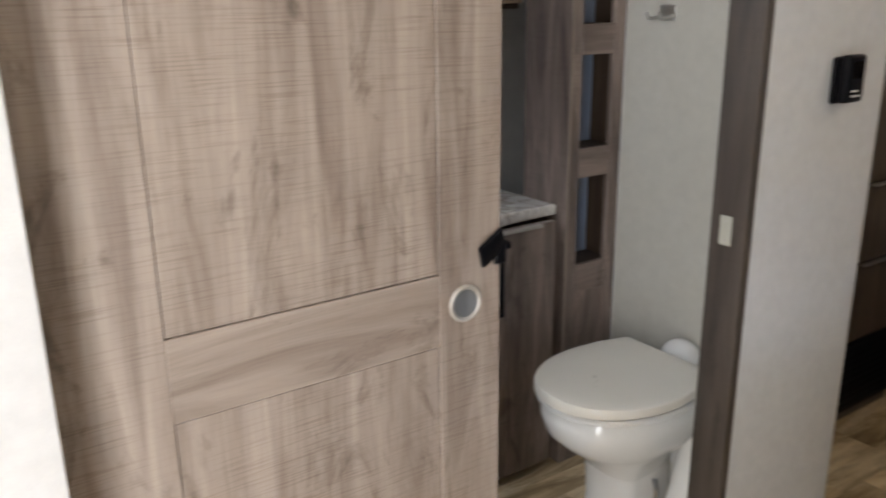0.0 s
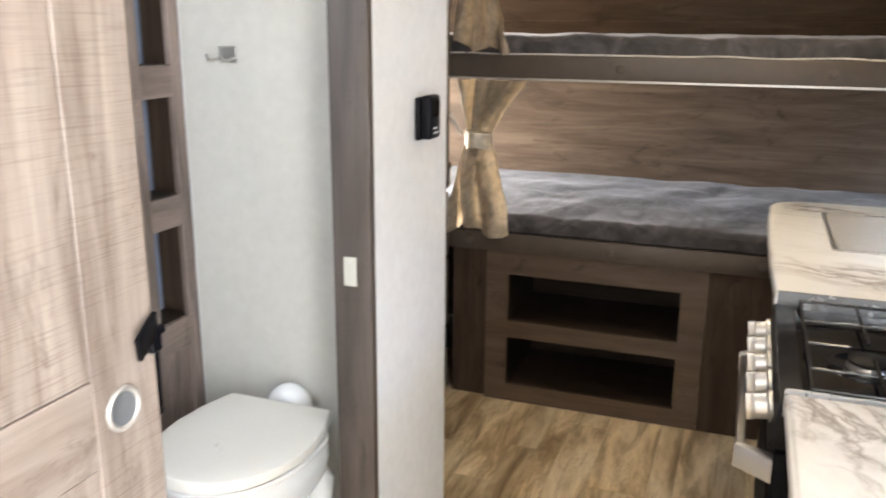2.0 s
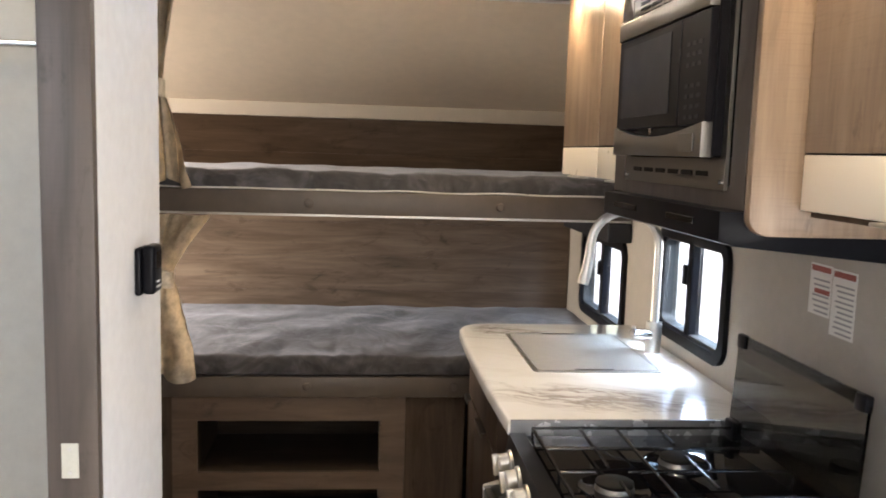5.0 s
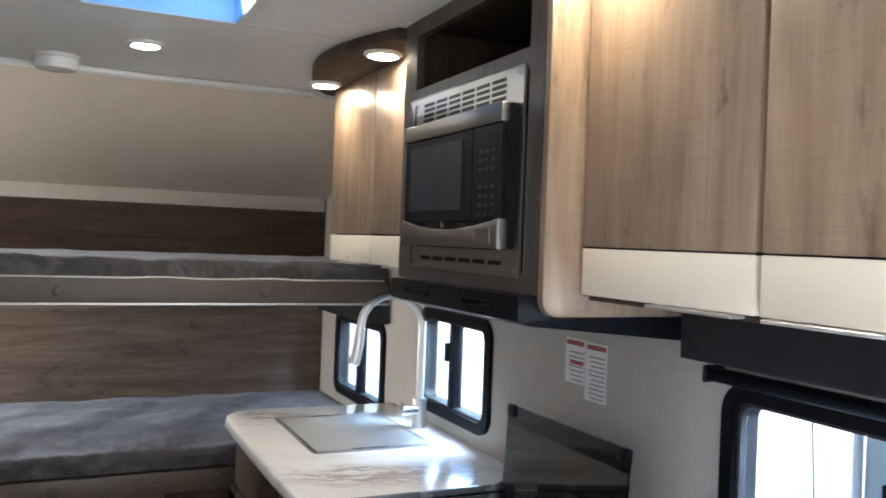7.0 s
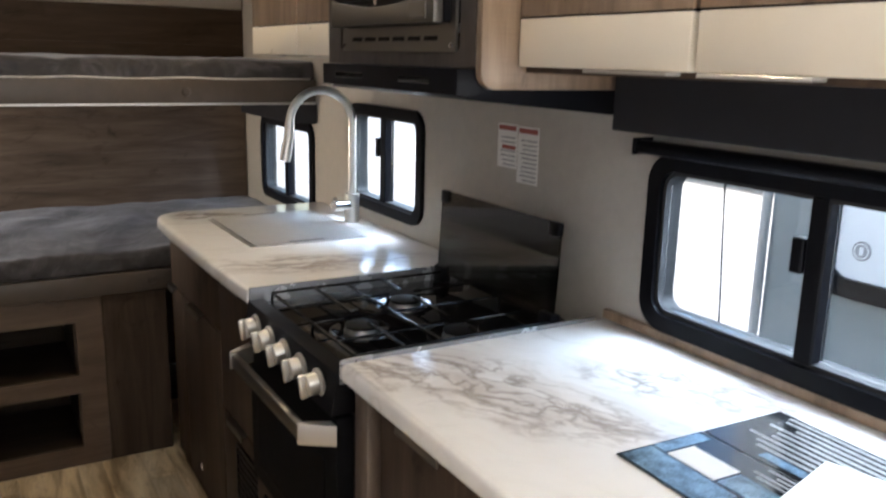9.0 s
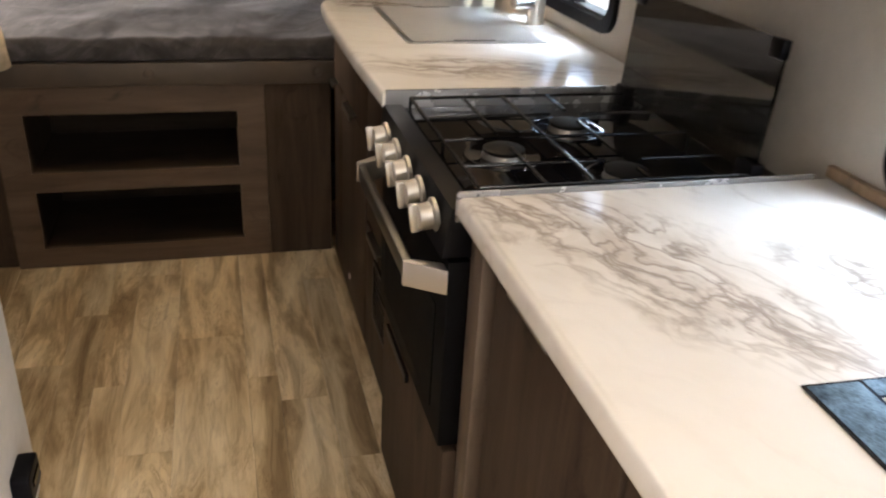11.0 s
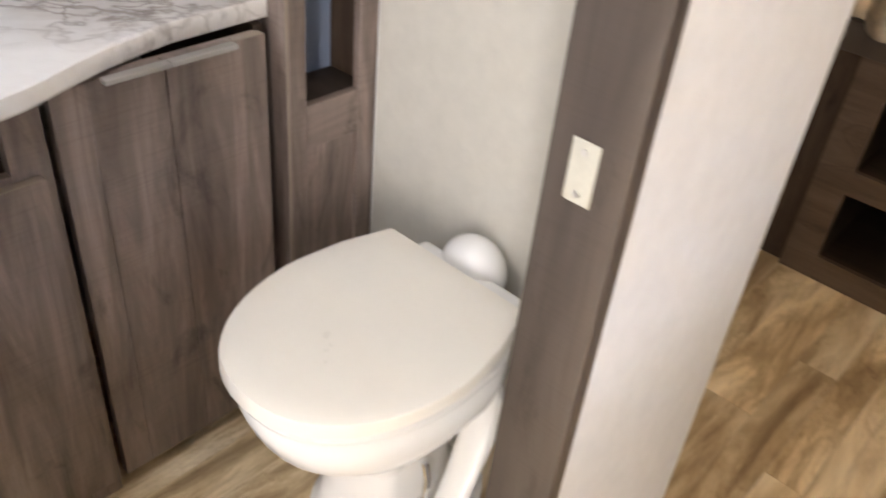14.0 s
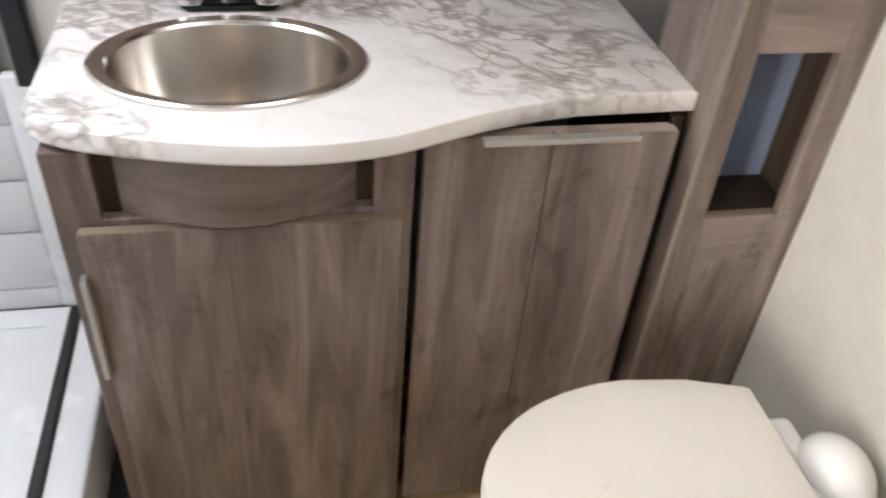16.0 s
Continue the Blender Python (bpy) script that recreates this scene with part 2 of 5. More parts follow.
def _marble(name, patches, turn_deg=-42, drawn=2.0):
    """White laminate with faint grey veins; patches (x, y, long, short, degrees) hold the dense brown-grey veining."""
    m = material(name, 0.15)
    n, l, b = nodes_of(m)
    tc = n.new("ShaderNodeTexCoord")
    warp = n.new("ShaderNodeTexNoise")
    warp.inputs["Scale"].default_value = 4.5
    warp.inputs["Detail"].default_value = 5
    l.new(tc.outputs["Object"], warp.inputs["Vector"])
    off = n.new("ShaderNodeVectorMath")
    off.operation = "SUBTRACT"
    off.inputs[1].default_value = (0.5, 0.5, 0.5)
    l.new(warp.outputs["Color"], off.inputs[0])

    def bent(vec, by):
        k = n.new("ShaderNodeVectorMath")
        k.operation = "MULTIPLY_ADD"
        k.inputs[1].default_value = (by, by, 0.0)
        l.new(off.outputs[0], k.inputs[0])
        l.new(vec, k.inputs[2])
        return k.outputs[0]

    turn = n.new("ShaderNodeMapping")
    turn.inputs["Rotation"].default_value = (0, 0, radians(turn_deg))
    l.new(bent(tc.outputs["Object"], 0.12), turn.inputs["Vector"])
    stretch = n.new("ShaderNodeMapping")
    stretch.inputs["Scale"].default_value = (1.2 / drawn, drawn, 1.0)
    l.new(turn.outputs[0], stretch.inputs["Vector"])
    v = stretch.outputs[0]

    def vein(scale, width, detail, seed, power=1.0):
        t = n.new("ShaderNodeTexNoise")
        t.inputs["Scale"].default_value = scale
        t.inputs["Detail"].default_value = detail
        t.inputs["Roughness"].default_value = 0.58
        sh = n.new("ShaderNodeVectorMath")
        sh.inputs[1].default_value = (seed, seed * 1.7, seed)
        l.new(v, sh.inputs[0])
        l.new(sh.outputs[0], t.inputs["Vector"])
        d = n.new("ShaderNodeMath")
        d.operation = "SUBTRACT"
        d.inputs[1].default_value = 0.5
        l.new(t.outputs["Fac"], d.inputs[0])
        k = n.new("ShaderNodeMath")
        k.operation = "ABSOLUTE"
        l.new(d.outputs[0], k.inputs[0])
        return ramp(m, k.outputs[0], [(0.0, (power,) * 3), (width * 0.35, (power * 0.55,) * 3), (width, (0, 0, 0))])

    mask = None
    for x, y, long, short, deg in patches:
        p = n.new("ShaderNodeMapping")
        p.vector_type = "TEXTURE"
        p.inputs["Location"].default_value = (x, y, 0)
        p.inputs["Rotation"].default_value = (0, 0, radians(deg))
        p.inputs["Scale"].default_value = (long, short, 1000.0)
        l.new(bent(tc.outputs["Object"], 0.16), p.inputs["Vector"])
        q = n.new("ShaderNodeVectorMath")
        q.operation = "LENGTH"
        l.new(p.outputs[0], q.inputs[0])
        one = ramp(m, q.outputs["Value"], [(0.45, (1, 1, 1)), (1.0, (0, 0, 0))])
        mask = one if mask is None else mix(m, mask, one, 1.0, "LIGHTEN")
    c = mix(m, (0.83, 0.805, 0.765), (0.735, 0.70, 0.655), ramp(m, noise_tex(m, v, 5, 5, 0.6, 0.8), [(0.50, (0, 0, 0)), (0.78, (1, 1, 1))]))
    c = mix(m, c, (0.58, 0.545, 0.51), mix(m, vein(1.7, 0.016, 6, 17.0, 0.55), ramp(m, noise_tex(m, v, 2.0, 3, 0.6), [(0.45, (0.1, 0.1, 0.1)), (0.6, (1, 1, 1))]), 1.0, "MULTIPLY"))
    cloud = ramp(m, noise_tex(m, v, 9.0, 6, 0.65, 0.6), [(0.40, (0, 0, 0)), (0.66, (0.65, 0.65, 0.65))])
    c = mix(m, c, (0.56, 0.505, 0.45), mix(m, cloud, mask, 1.0, "MULTIPLY"))
    c = mix(m, c, (0.40, 0.35, 0.31), mix(m, vein(4.5, 0.032, 6, 3.1, 0.95), mask, 1.0, "MULTIPLY"))
    c = mix(m, c, (0.34, 0.295, 0.26), mix(m, vein(9.0, 0.04, 3, 9.4, 0.85), mask, 1.0, "MULTIPLY"))
    c = mix(m, c, (0.38, 0.335, 0.30), mix(m, vein(2.6, 0.022, 7, 23.0, 0.9), mask, 1.0, "MULTIPLY"))
    l.new(c, b.inputs["Base Color"])
    return m


MARBLE_RANGE = _marble("veined_marble_laminate_range", [(1.05, 0.055, 0.42, 0.13, 23), (0.9, -0.25, 0.25, 0.09, 30), (1.2, 0.18, 0.12, 0.05, 20)], -23, 1.7)
MARBLE_SINK = _marble("veined_marble_laminate_sink", [(2.0, -0.02, 0.34, 0.12, 80), (2.75, 0.08, 0.16, 0.12, 40)], -70)
MARBLE_VANITY = _marble("veined_marble_laminate_vanity", [(1.46, 1.96, 0.30, 0.22, -35), (1.3, 2.12, 0.4, 0.09, 0), (0.84, 2.06, 0.17, 0.14, 50), (0.83, 1.79, 0.14, 0.08, -25)], 35, 1.35)


def _planks():
    """Weathered vinyl print: cream and brown patches drawn out along the board, burl lines and faint grain."""
    m = material("vinyl_plank", 0.38)
    n, l, b = nodes_of(m)
    big = noise_tex(m, coords(m, (1.9, 9.5, 4.0), True), 1.3, 7, 0.6, 0.7)
    mid = noise_tex(m, coords(m, (4.0, 26.0, 9.0), True), 1.3, 6, 0.68, 0.8)
    fine = noise_tex(m, coords(m, (9.0, 210.0, 9.0), True), 1.0, 3, 0.6)
    c = ramp(m, big, [(0.33, (0.29, 0.207, 0.112)), (0.42, (0.44, 0.33, 0.19)), (0.47, (0.56, 0.435, 0.262)), (0.53, (0.70, 0.57, 0.365)), (0.66, (0.85, 0.735, 0.53))])
    c = mix(m, c, ramp(m, mid, [(0.36, (0.42, 0.35, 0.28)), (0.50, (1, 1, 1))]), 0.38, "MULTIPLY")
    # contour lines of the burl, only where the figure is strong
    step = n.new("ShaderNodeMath")
    step.operation = "MULTIPLY"
    step.inputs[1].default_value = 15.0
    l.new(big, step.inputs[0])
    saw = n.new("ShaderNodeMath")
    saw.operation = "FRACT"
    l.new(step.outputs[0], saw.inputs[0])
    lines = ramp(m, saw.outputs[0], [(0.0, (0.5, 0.42, 0.34)), (0.12, (0.82, 0.77, 0.72)), (0.5, (1, 1, 1)), (1.0, (1, 1, 1))])
    where = ramp(m, noise_tex(m, coords(m, (2.5, 6.0, 4.0), True), 1.0, 2, 0.5), [(0.45, (0, 0, 0)), (0.60, (0.8, 0.8, 0.8))])
    c = mix(m, c, lines, where, "MULTIPLY")
    c = mix(m, c, ramp(m, fine, [(0.3, (0.72, 0.69, 0.66)), (0.6, (1, 1, 1))]), 0.35, "MULTIPLY")
    oi = n.new("ShaderNodeObjectInfo")
    tint = ramp(m, oi.outputs["Random"], [(0.0, (0.80, 0.77, 0.74)), (0.5, (1.02, 1.0, 0.98)), (1.0, (1.2, 1.17, 1.13))])
    l.new(mix(m, c, tint, 1.0, "MULTIPLY"), b.inputs["Base Color"])
    bump(m, mid, 0.15, 0.001)
    return m


PLANK = _planks()


def _glass(name, colour, rough=0.0):
    m = material(name, rough, colour=colour)
    b = nodes_of(m)[2]
    b.inputs["Transmission Weight"].default_value = 1.0
    b.inputs["IOR"].default_value = 1.45
    return m


GLASS = _glass("window_glass", (0.97, 0.98, 0.98))
# glass tinted so that the sky behind the vent shows blue
DOME = _glass("sky_blue_dome", (0.012, 0.075, 0.27))
SMOKED = _glass("smoked_glass", (0.10, 0.104, 0.108), 0.02)


def _frost():
    m = bpy.data.materials.new("frosted_dome")
    m.use_nodes = True
    n, l = m.node_tree.nodes, m.node_tree.links
    t = n.new("ShaderNodeBsdfTranslucent")
    t.inputs[0].default_value = (0.85, 0.88, 0.9, 1)
    l.new(t.outputs[0], n["Material Output"].inputs[0])
    return m


FROST = _frost()


def glow(name, colour, strength):
    m = material(name, 0.4, colour=colour)
    b = nodes_of(m)[2]
    b.inputs["Emission Color"].default_value = (*colour, 1)
    b.inputs["Emission Strength"].default_value = strength
    return m


LAMP_GLOW = glow("warm_lamp_lens", (1.0, 0.85, 0.64), 46.0)
WASH_GLOW = glow("soft_lamp_lens", (1.0, 0.84, 0.62), 19.0)
CABINET_GLOW = glow("golden_lamp_lens", (1.0, 0.76, 0.46), 37.0)


# ---- shape helpers ----
def bx(x0, x1, y0, y1, z0, z1, bev=0.002, seg=1):
    bm = bmesh.new()
    bmesh.ops.create_cube(bm, size=1.0)
    for v in bm.verts:
        v.co = Vector(((x0 + x1) / 2 + v.co.x * (x1 - x0), (y0 + y1) / 2 + v.co.y * (y1 - y0), (z0 + z1) / 2 + v.co.z * (z1 - z0)))
    if bev:
        bmesh.ops.bevel(bm, geom=bm.edges[:], offset=bev, segments=seg, profile=0.5, affect="EDGES")
    return bm


def merge(*bms):
    out = bmesh.new()
    for b in bms:
        me = bpy.data.meshes.new("tmp")
        b.to_mesh(me)
        b.free()
        out.from_mesh(me)
        bpy.data.meshes.remove(me)
    return out


def moved(bm, m):
    bmesh.ops.transform(bm, matrix=m, verts=bm.verts)
    return bm


def prism(poly, lo, hi, axis="z", bev=0.0, seg=2):
    """A polygon of (u, v) drawn out along an axis: z (u, v = x, y), y (x, z) or x (y, z)."""
    bm = bmesh.new()

    def place(u, v, w):
        return {"z": (u, v, w), "y": (u, w, v), "x": (w, u, v)}[axis]

    a = [bm.verts.new(place(u, v, lo)) for u, v in poly]
    b = [bm.verts.new(place(u, v, hi)) for u, v in poly]
    fa, fb = bm.faces.new(a), bm.faces.new(b[::-1])
    for i in range(len(poly)):
        j = (i + 1) % len(poly)
        bm.faces.new((a[j], a[i], b[i], b[j]))
    bmesh.ops.recalc_face_normals(bm, faces=bm.faces[:])
    if bev:
        bmesh.ops.bevel(bm, geom=list(fa.edges) + list(fb.edges), offset=bev, segments=seg, profile=0.5, affect="EDGES")
    return bm


def rrect(u0, u1, v0, v1, r, n=6):
    """A rounded rectangle, anticlockwise."""
    pts = []
    for cu, cv, a0 in ((u1 - r, v1 - r, 0), (u0 + r, v1 - r, 90), (u0 + r, v0 + r, 180), (u1 - r, v0 + r, 270)):
        pts += [(cu + r * math.cos(radians(a0 + 90 * i / n)), cv + r * math.sin(radians(a0 + 90 * i / n))) for i in range(n + 1)]
    return pts


def ring(outer, inner, lo, hi, axis="y"):
    """A closed band between two loops of equal count."""
    bm = bmesh.new()

    def place(u, v, w):
        return {"z": (u, v, w), "y": (u, w, v), "x": (w, u, v)}[axis]

    rows = [[bm.verts.new(place(u, v, w)) for u, v in loop] for loop, w in ((outer, lo), (outer, hi), (inner, hi), (inner, lo))]
    n = len(outer)
    for k in range(4):
        a, b = rows[k], rows[(k + 1) % 4]
        for i in range(n):
            j = (i + 1) % n
            bm.faces.new((a[i], a[j], b[j], b[i]))
    bmesh.ops.recalc_face_normals(bm, faces=bm.faces[:])
    return bm


def rod(p0, p1, r, seg=12, r2=None):
    bm = bmesh.new()
    p0, p1 = Vector(p0), Vector(p1)
    d = p1 - p0
    bmesh.ops.create_cone(bm, cap_ends=True, segments=seg, radius1=r, radius2=r if r2 is None else r2, depth=d.length)
    q = d.to_track_quat("Z", "Y").to_matrix().to_4x4()
    return moved(bm, Matrix.Translation((p0 + p1) / 2) @ q)


def tube(points, r, seg=10):
    """A round tube along points; r: one radius or one for each point."""
    pts = [Vector(p) for p in points]
    rs = [r] * len(pts) if isinstance(r, (int, float)) else list(r)
    bm = bmesh.new()
    rows, up = [], None
    for i, p in enumerate(pts):
        t = (pts[min(i + 1, len(pts) - 1)] - pts[max(i - 1, 0)]).normalized()
        if up is None:
            up = t.orthogonal().normalized()
        up = (up - t * up.dot(t)).normalized()
        side = t.cross(up)
        rows.append([bm.verts.new(p + rs[i] * (math.cos(a) * up + math.sin(a) * side)) for a in [2 * math.pi * k / seg for k in range(seg)]])
    for a, b in zip(rows, rows[1:]):
        for i in range(seg):
            j = (i + 1) % seg
            bm.faces.new((a[i], a[j], b[j], b[i]))
    bm.faces.new(rows[0][::-1])
    bm.faces.new(rows[-1])
    bmesh.ops.recalc_face_normals(bm, faces=bm.faces[:])
    return bm


def lathe(profile, seg=32, sx=1.0, sy=1.0):
    """(r, z) points turned round z; an end at r = 0 closes."""
    bm = bmesh.new()
    rows = []
    for r, z in profile:
        if r < 1e-6:
            rows.append([bm.verts.new((0, 0, z))])
        else:
            rows.append([bm.verts.new((sx * r * math.cos(2 * math.pi * k / seg), sy * r * math.sin(2 * math.pi * k / seg), z)) for k in range(seg)])
    for a, b in zip(rows, rows[1:]):
        for i in range(seg):
            j = (i + 1) % seg
            q = [a[i % len(a)], a[j % len(a)], b[j % len(b)], b[i % len(b)]]
            q = list(dict.fromkeys(q))
            if len(q) > 2:
                bm.faces.new(q)
    bmesh.ops.recalc_face_normals(bm, faces=bm.faces[:])
    return bm


def loft(loops, cap=True):
    bm = bmesh.new()
    rows = [[bm.verts.new(p) for p in loop] for loop in loops]
    n = len(rows[0])
    for a, b in zip(rows, rows[1:]):
        for i in range(n):
            j = (i + 1) % n
            bm.faces.new((a[i], a[j], b[j], b[i]))
    if cap:
        bm.faces.new(rows[0][::-1])
        bm.faces.new(rows[-1])
    bmesh.ops.recalc_face_normals(bm, faces=bm.faces[:])
    return bm


def slab(us, vs, holes, lo, hi, axis):
    """A wall with openings: the grid of us and vs less the cells whose middle lies in a hole (u0, u1, v0, v1)."""
    bm = bmesh.new()

    def place(u, v, w):
        return {"z": (u, v, w), "y": (u, w, v), "x": (w, u, v)}[axis]

    made = {}

    def vert(i, j, k):
        if (i, j, k) not in made:
            made[i, j, k] = bm.verts.new(place(us[i], vs[j], (lo, hi)[k]))
        return made[i, j, k]

    def solid(i, j):
        if not (0 <= i < len(us) - 1 and 0 <= j < len(vs) - 1):
            return False
        u, v = (us[i] + us[i + 1]) / 2, (vs[j] + vs[j + 1]) / 2
        return not any(a < u < b and c < v < d for a, b, c, d in holes)

    for i in range(len(us) - 1):
        for j in range(len(vs) - 1):
            if not solid(i, j):
                continue
            for k in (0, 1):
                bm.faces.new([vert(i, j, k), vert(i + 1, j, k), vert(i + 1, j + 1, k), vert(i, j + 1, k)])
            for di, dj, a, b in ((-1, 0, (i, j), (i, j + 1)), (1, 0, (i + 1, j), (i + 1, j + 1)), (0, -1, (i, j), (i + 1, j)), (0, 1, (i, j + 1), (i + 1, j + 1))):
                if not solid(i + di, j + dj):
                    bm.faces.new([vert(*a, 0), vert(*b, 0), vert(*b, 1), vert(*a, 1)])
    bmesh.ops.recalc_face_normals(bm, faces=bm.faces[:])
    return bm


def mesh_of(name, bm, mat, smooth=True):
    me = bpy.data.meshes.new(name)
    bm.to_mesh(me)
    bm.free()
    me.materials.append(mat)
    if smooth:
        for p in me.polygons:
            p.use_smooth = True
        me.set_sharp_from_angle(angle=radians(32))
    return me


def part(name, bm, mat, parent, label=""):
    ob = new(name, mesh_of(name, bm, mat))
    ob.parent = parent
    if parent.type == "EMPTY":
        ob.matrix_parent_inverse = Matrix.Translation(-parent.location)
    return tagged(ob, label)


def thing(name, at, label, category, group="", kind=""):
    ob = new(name)
    ob.location = at
    ob.empty_display_size = 0.1
    return tagged(ob, label, category, group, kind)


def solo(name, bm, mat, label, category, group="", kind=""):
    return tagged(new(name, mesh_of(name, bm, mat)), label, category, group, kind)


def setting(name, bm, mat, label="", category=""):
    return tagged(new(name, mesh_of(name, bm, mat)), label, category, kind="structure")


# ---- large structure ----
CEIL = CEIL_Z
KY = -0.385
WIN = {"window_1": (2.10, 2.62, 0.945, 1.29), "window_2": (0.42, 1.175, 0.925, 1.275), "window_3": (2.96, 3.57, 0.83, 1.19)}
xs = sorted({-1.6, 3.95, -1.15, -0.5, *[v for w in WIN.values() for v in (w[0] + 0.03, w[1] - 0.03)]})
zs = sorted({0.0, CEIL + 0.25, 1.9, *[v for w in WIN.values() for v in (w[2] + 0.03, w[3] - 0.03)]})
holes = [(a + 0.03, b - 0.03, c + 0.03, d - 0.03) for a, b, c, d in WIN.values()] + [(-1.15, -0.5, 0.0, 1.9)]
wall_south = setting("wall_south", slab(xs, zs, holes, KY - 0.05, KY, "y"), BEIGE_WALL, "beige wallboard side wall with three windows", "wall")
setting("wall_west", bx(-1.65, -1.6, KY, 2.25, 0, CEIL, 0), BEIGE_WALL, "plain beige end wall", "wall")
# both openings are unseen and only let the bunk lamps in
setting("wall_north", slab([-1.6, 2.98, 3.0, 3.5, 3.6, 3.95], [0, 0.86, 1.2, 1.47, 1.65, CEIL + 0.25], [(2.98, 3.6, 0.86, 1.2), (3.0, 3.5, 1.47, 1.65)], 2.2, 2.25, "y"), BEIGE_WALL, "pale side wall with two unseen openings beside the bunks", "wall")
setting("floor", bx(-1.65, 4.0, KY, 2.2, -0.06, -0.006, 0), RUBBER, "dark subfloor under vinyl planks", "floor")

VENT = (1.68, 2.035, 0.385, 0.74)
cs = sorted({-1.65, 2.88, VENT[0], VENT[1], 1.1, 1.5, -0.06, 0.46})
cy = sorted({KY - 0.05, 2.25, VENT[2], VENT[3], 1.45, 1.85, 1.42, 1.94})
# openings over washroom and shower are unseen, added to let light in
setting("ceiling", slab(cs, cy, [VENT, (1.1, 1.5, 1.45, 1.85), (-0.06, 0.46, 1.42, 1.94)], CEIL, CEIL + 0.06, "z"), CEILING, "white ceiling board with a roof vent opening", "ceiling")

# bunk end: planked wall below, sloping board above
BX = 3.82
wall_east = setting("wall_east", bx(BX + 0.012, BX + 0.06, KY, 2.2, 0, 1.70, 0), WOOD_DARK_Y, "brown plank wall behind the bunks", "wall")
slope = prism([(2.88, CEIL), (2.88, CEIL + 0.06), (BX + 0.06, 1.76), (BX + 0.06, 1.69), (BX, 1.69)], KY, 2.2, "y")
# prism along y takes (x, z)
setting("ceiling_slope", slope, BEIGE_SLOPE, "beige board sloping down over the upper bunk", "ceiling")
setting("trim_bunk", bx(BX - 0.012, BX + 0.01, KY + 0.01, 2.19, 1.632, 1.70, 0.004, 2), BEIGE_TRIM, "pale trim strip along the bunk wall", "trim")
setting("trim_ceiling", bx(2.848, 2.89, KY + 0.01, 2.19, CEIL - 0.018, CEIL - 0.001, 0.004, 2), CEIL_TRIM, "pale ceiling joint strip", "trim")
setting("trim_ceiling_seam", bx(2.036, 2.05, KY + 0.4, 1.0, CEIL - 0.003, CEIL - 0.0005, 0), TRIM, "thin ceiling board seam", "trim")

# partition of the washroom with its rounded end
def partition():
    poly = [(1.435, 1.08), (1.435, 1.003)]
    r, cx, cyy = 0.05, 1.838, 1.053
    poly += [(cx + r * math.sin(radians(a)), cyy - r * math.cos(radians(a))) for a in range(0, 91, 15)]
    poly += [(1.888, 1.10), (1.888, 2.2), (1.872, 2.2), (1.872, 1.08)]
    return prism(poly, 0, CEIL, "z")


setting("wall_partition", partition(), WHITE_WALL, "white textured partition wall beside the washroom door", "wall")
# thin added sheet that dims this face of the white partition
setting("wall_washroom", bx(1.8675, 1.8712, 1.085, 1.76, 0, CEIL - 0.001, 0), BATH_WALL, "white textured wall behind the toilet, toned down to greige", "wall")
jamb = setting("door_frame", bx(1.412, 1.436, 1.001, 1.084, 0, CEIL, 0.003, 2), WOOD_GREY, "dark wood door jamb with a strike plate", "door frame")
part("strike_plate", bx(1.4095, 1.412, 1.032, 1.060, 0.943, 1.003, 0.001), STRIKE, jamb, "cream metal strike plate")
for _z in (0.993, 0.953):
    part("screw", rod((1.4082, 1.046, _z), (1.4094, 1.046, _z), 0.0032, 14), ALU, jamb)
setting("wall_pocket", bx(-1.6, 0.167, 0.985, 1.06, 0, CEIL, 0.004, 2), WHITE_WALL, "white wall with the pocket of the sliding door", "wall")
setting("wall_shower", bx(-1.6, 0.62, 1.135, 1.165, 0, CEIL, 0), WHITE_WALL, "white wall of the shower behind the sliding door", "wall")
setting("door_header", bx(0.167, 1.436, 1.003, 1.084, 1.94, CEIL, 0.002), WHITE_WALL, "white header above the washroom opening", "wall")


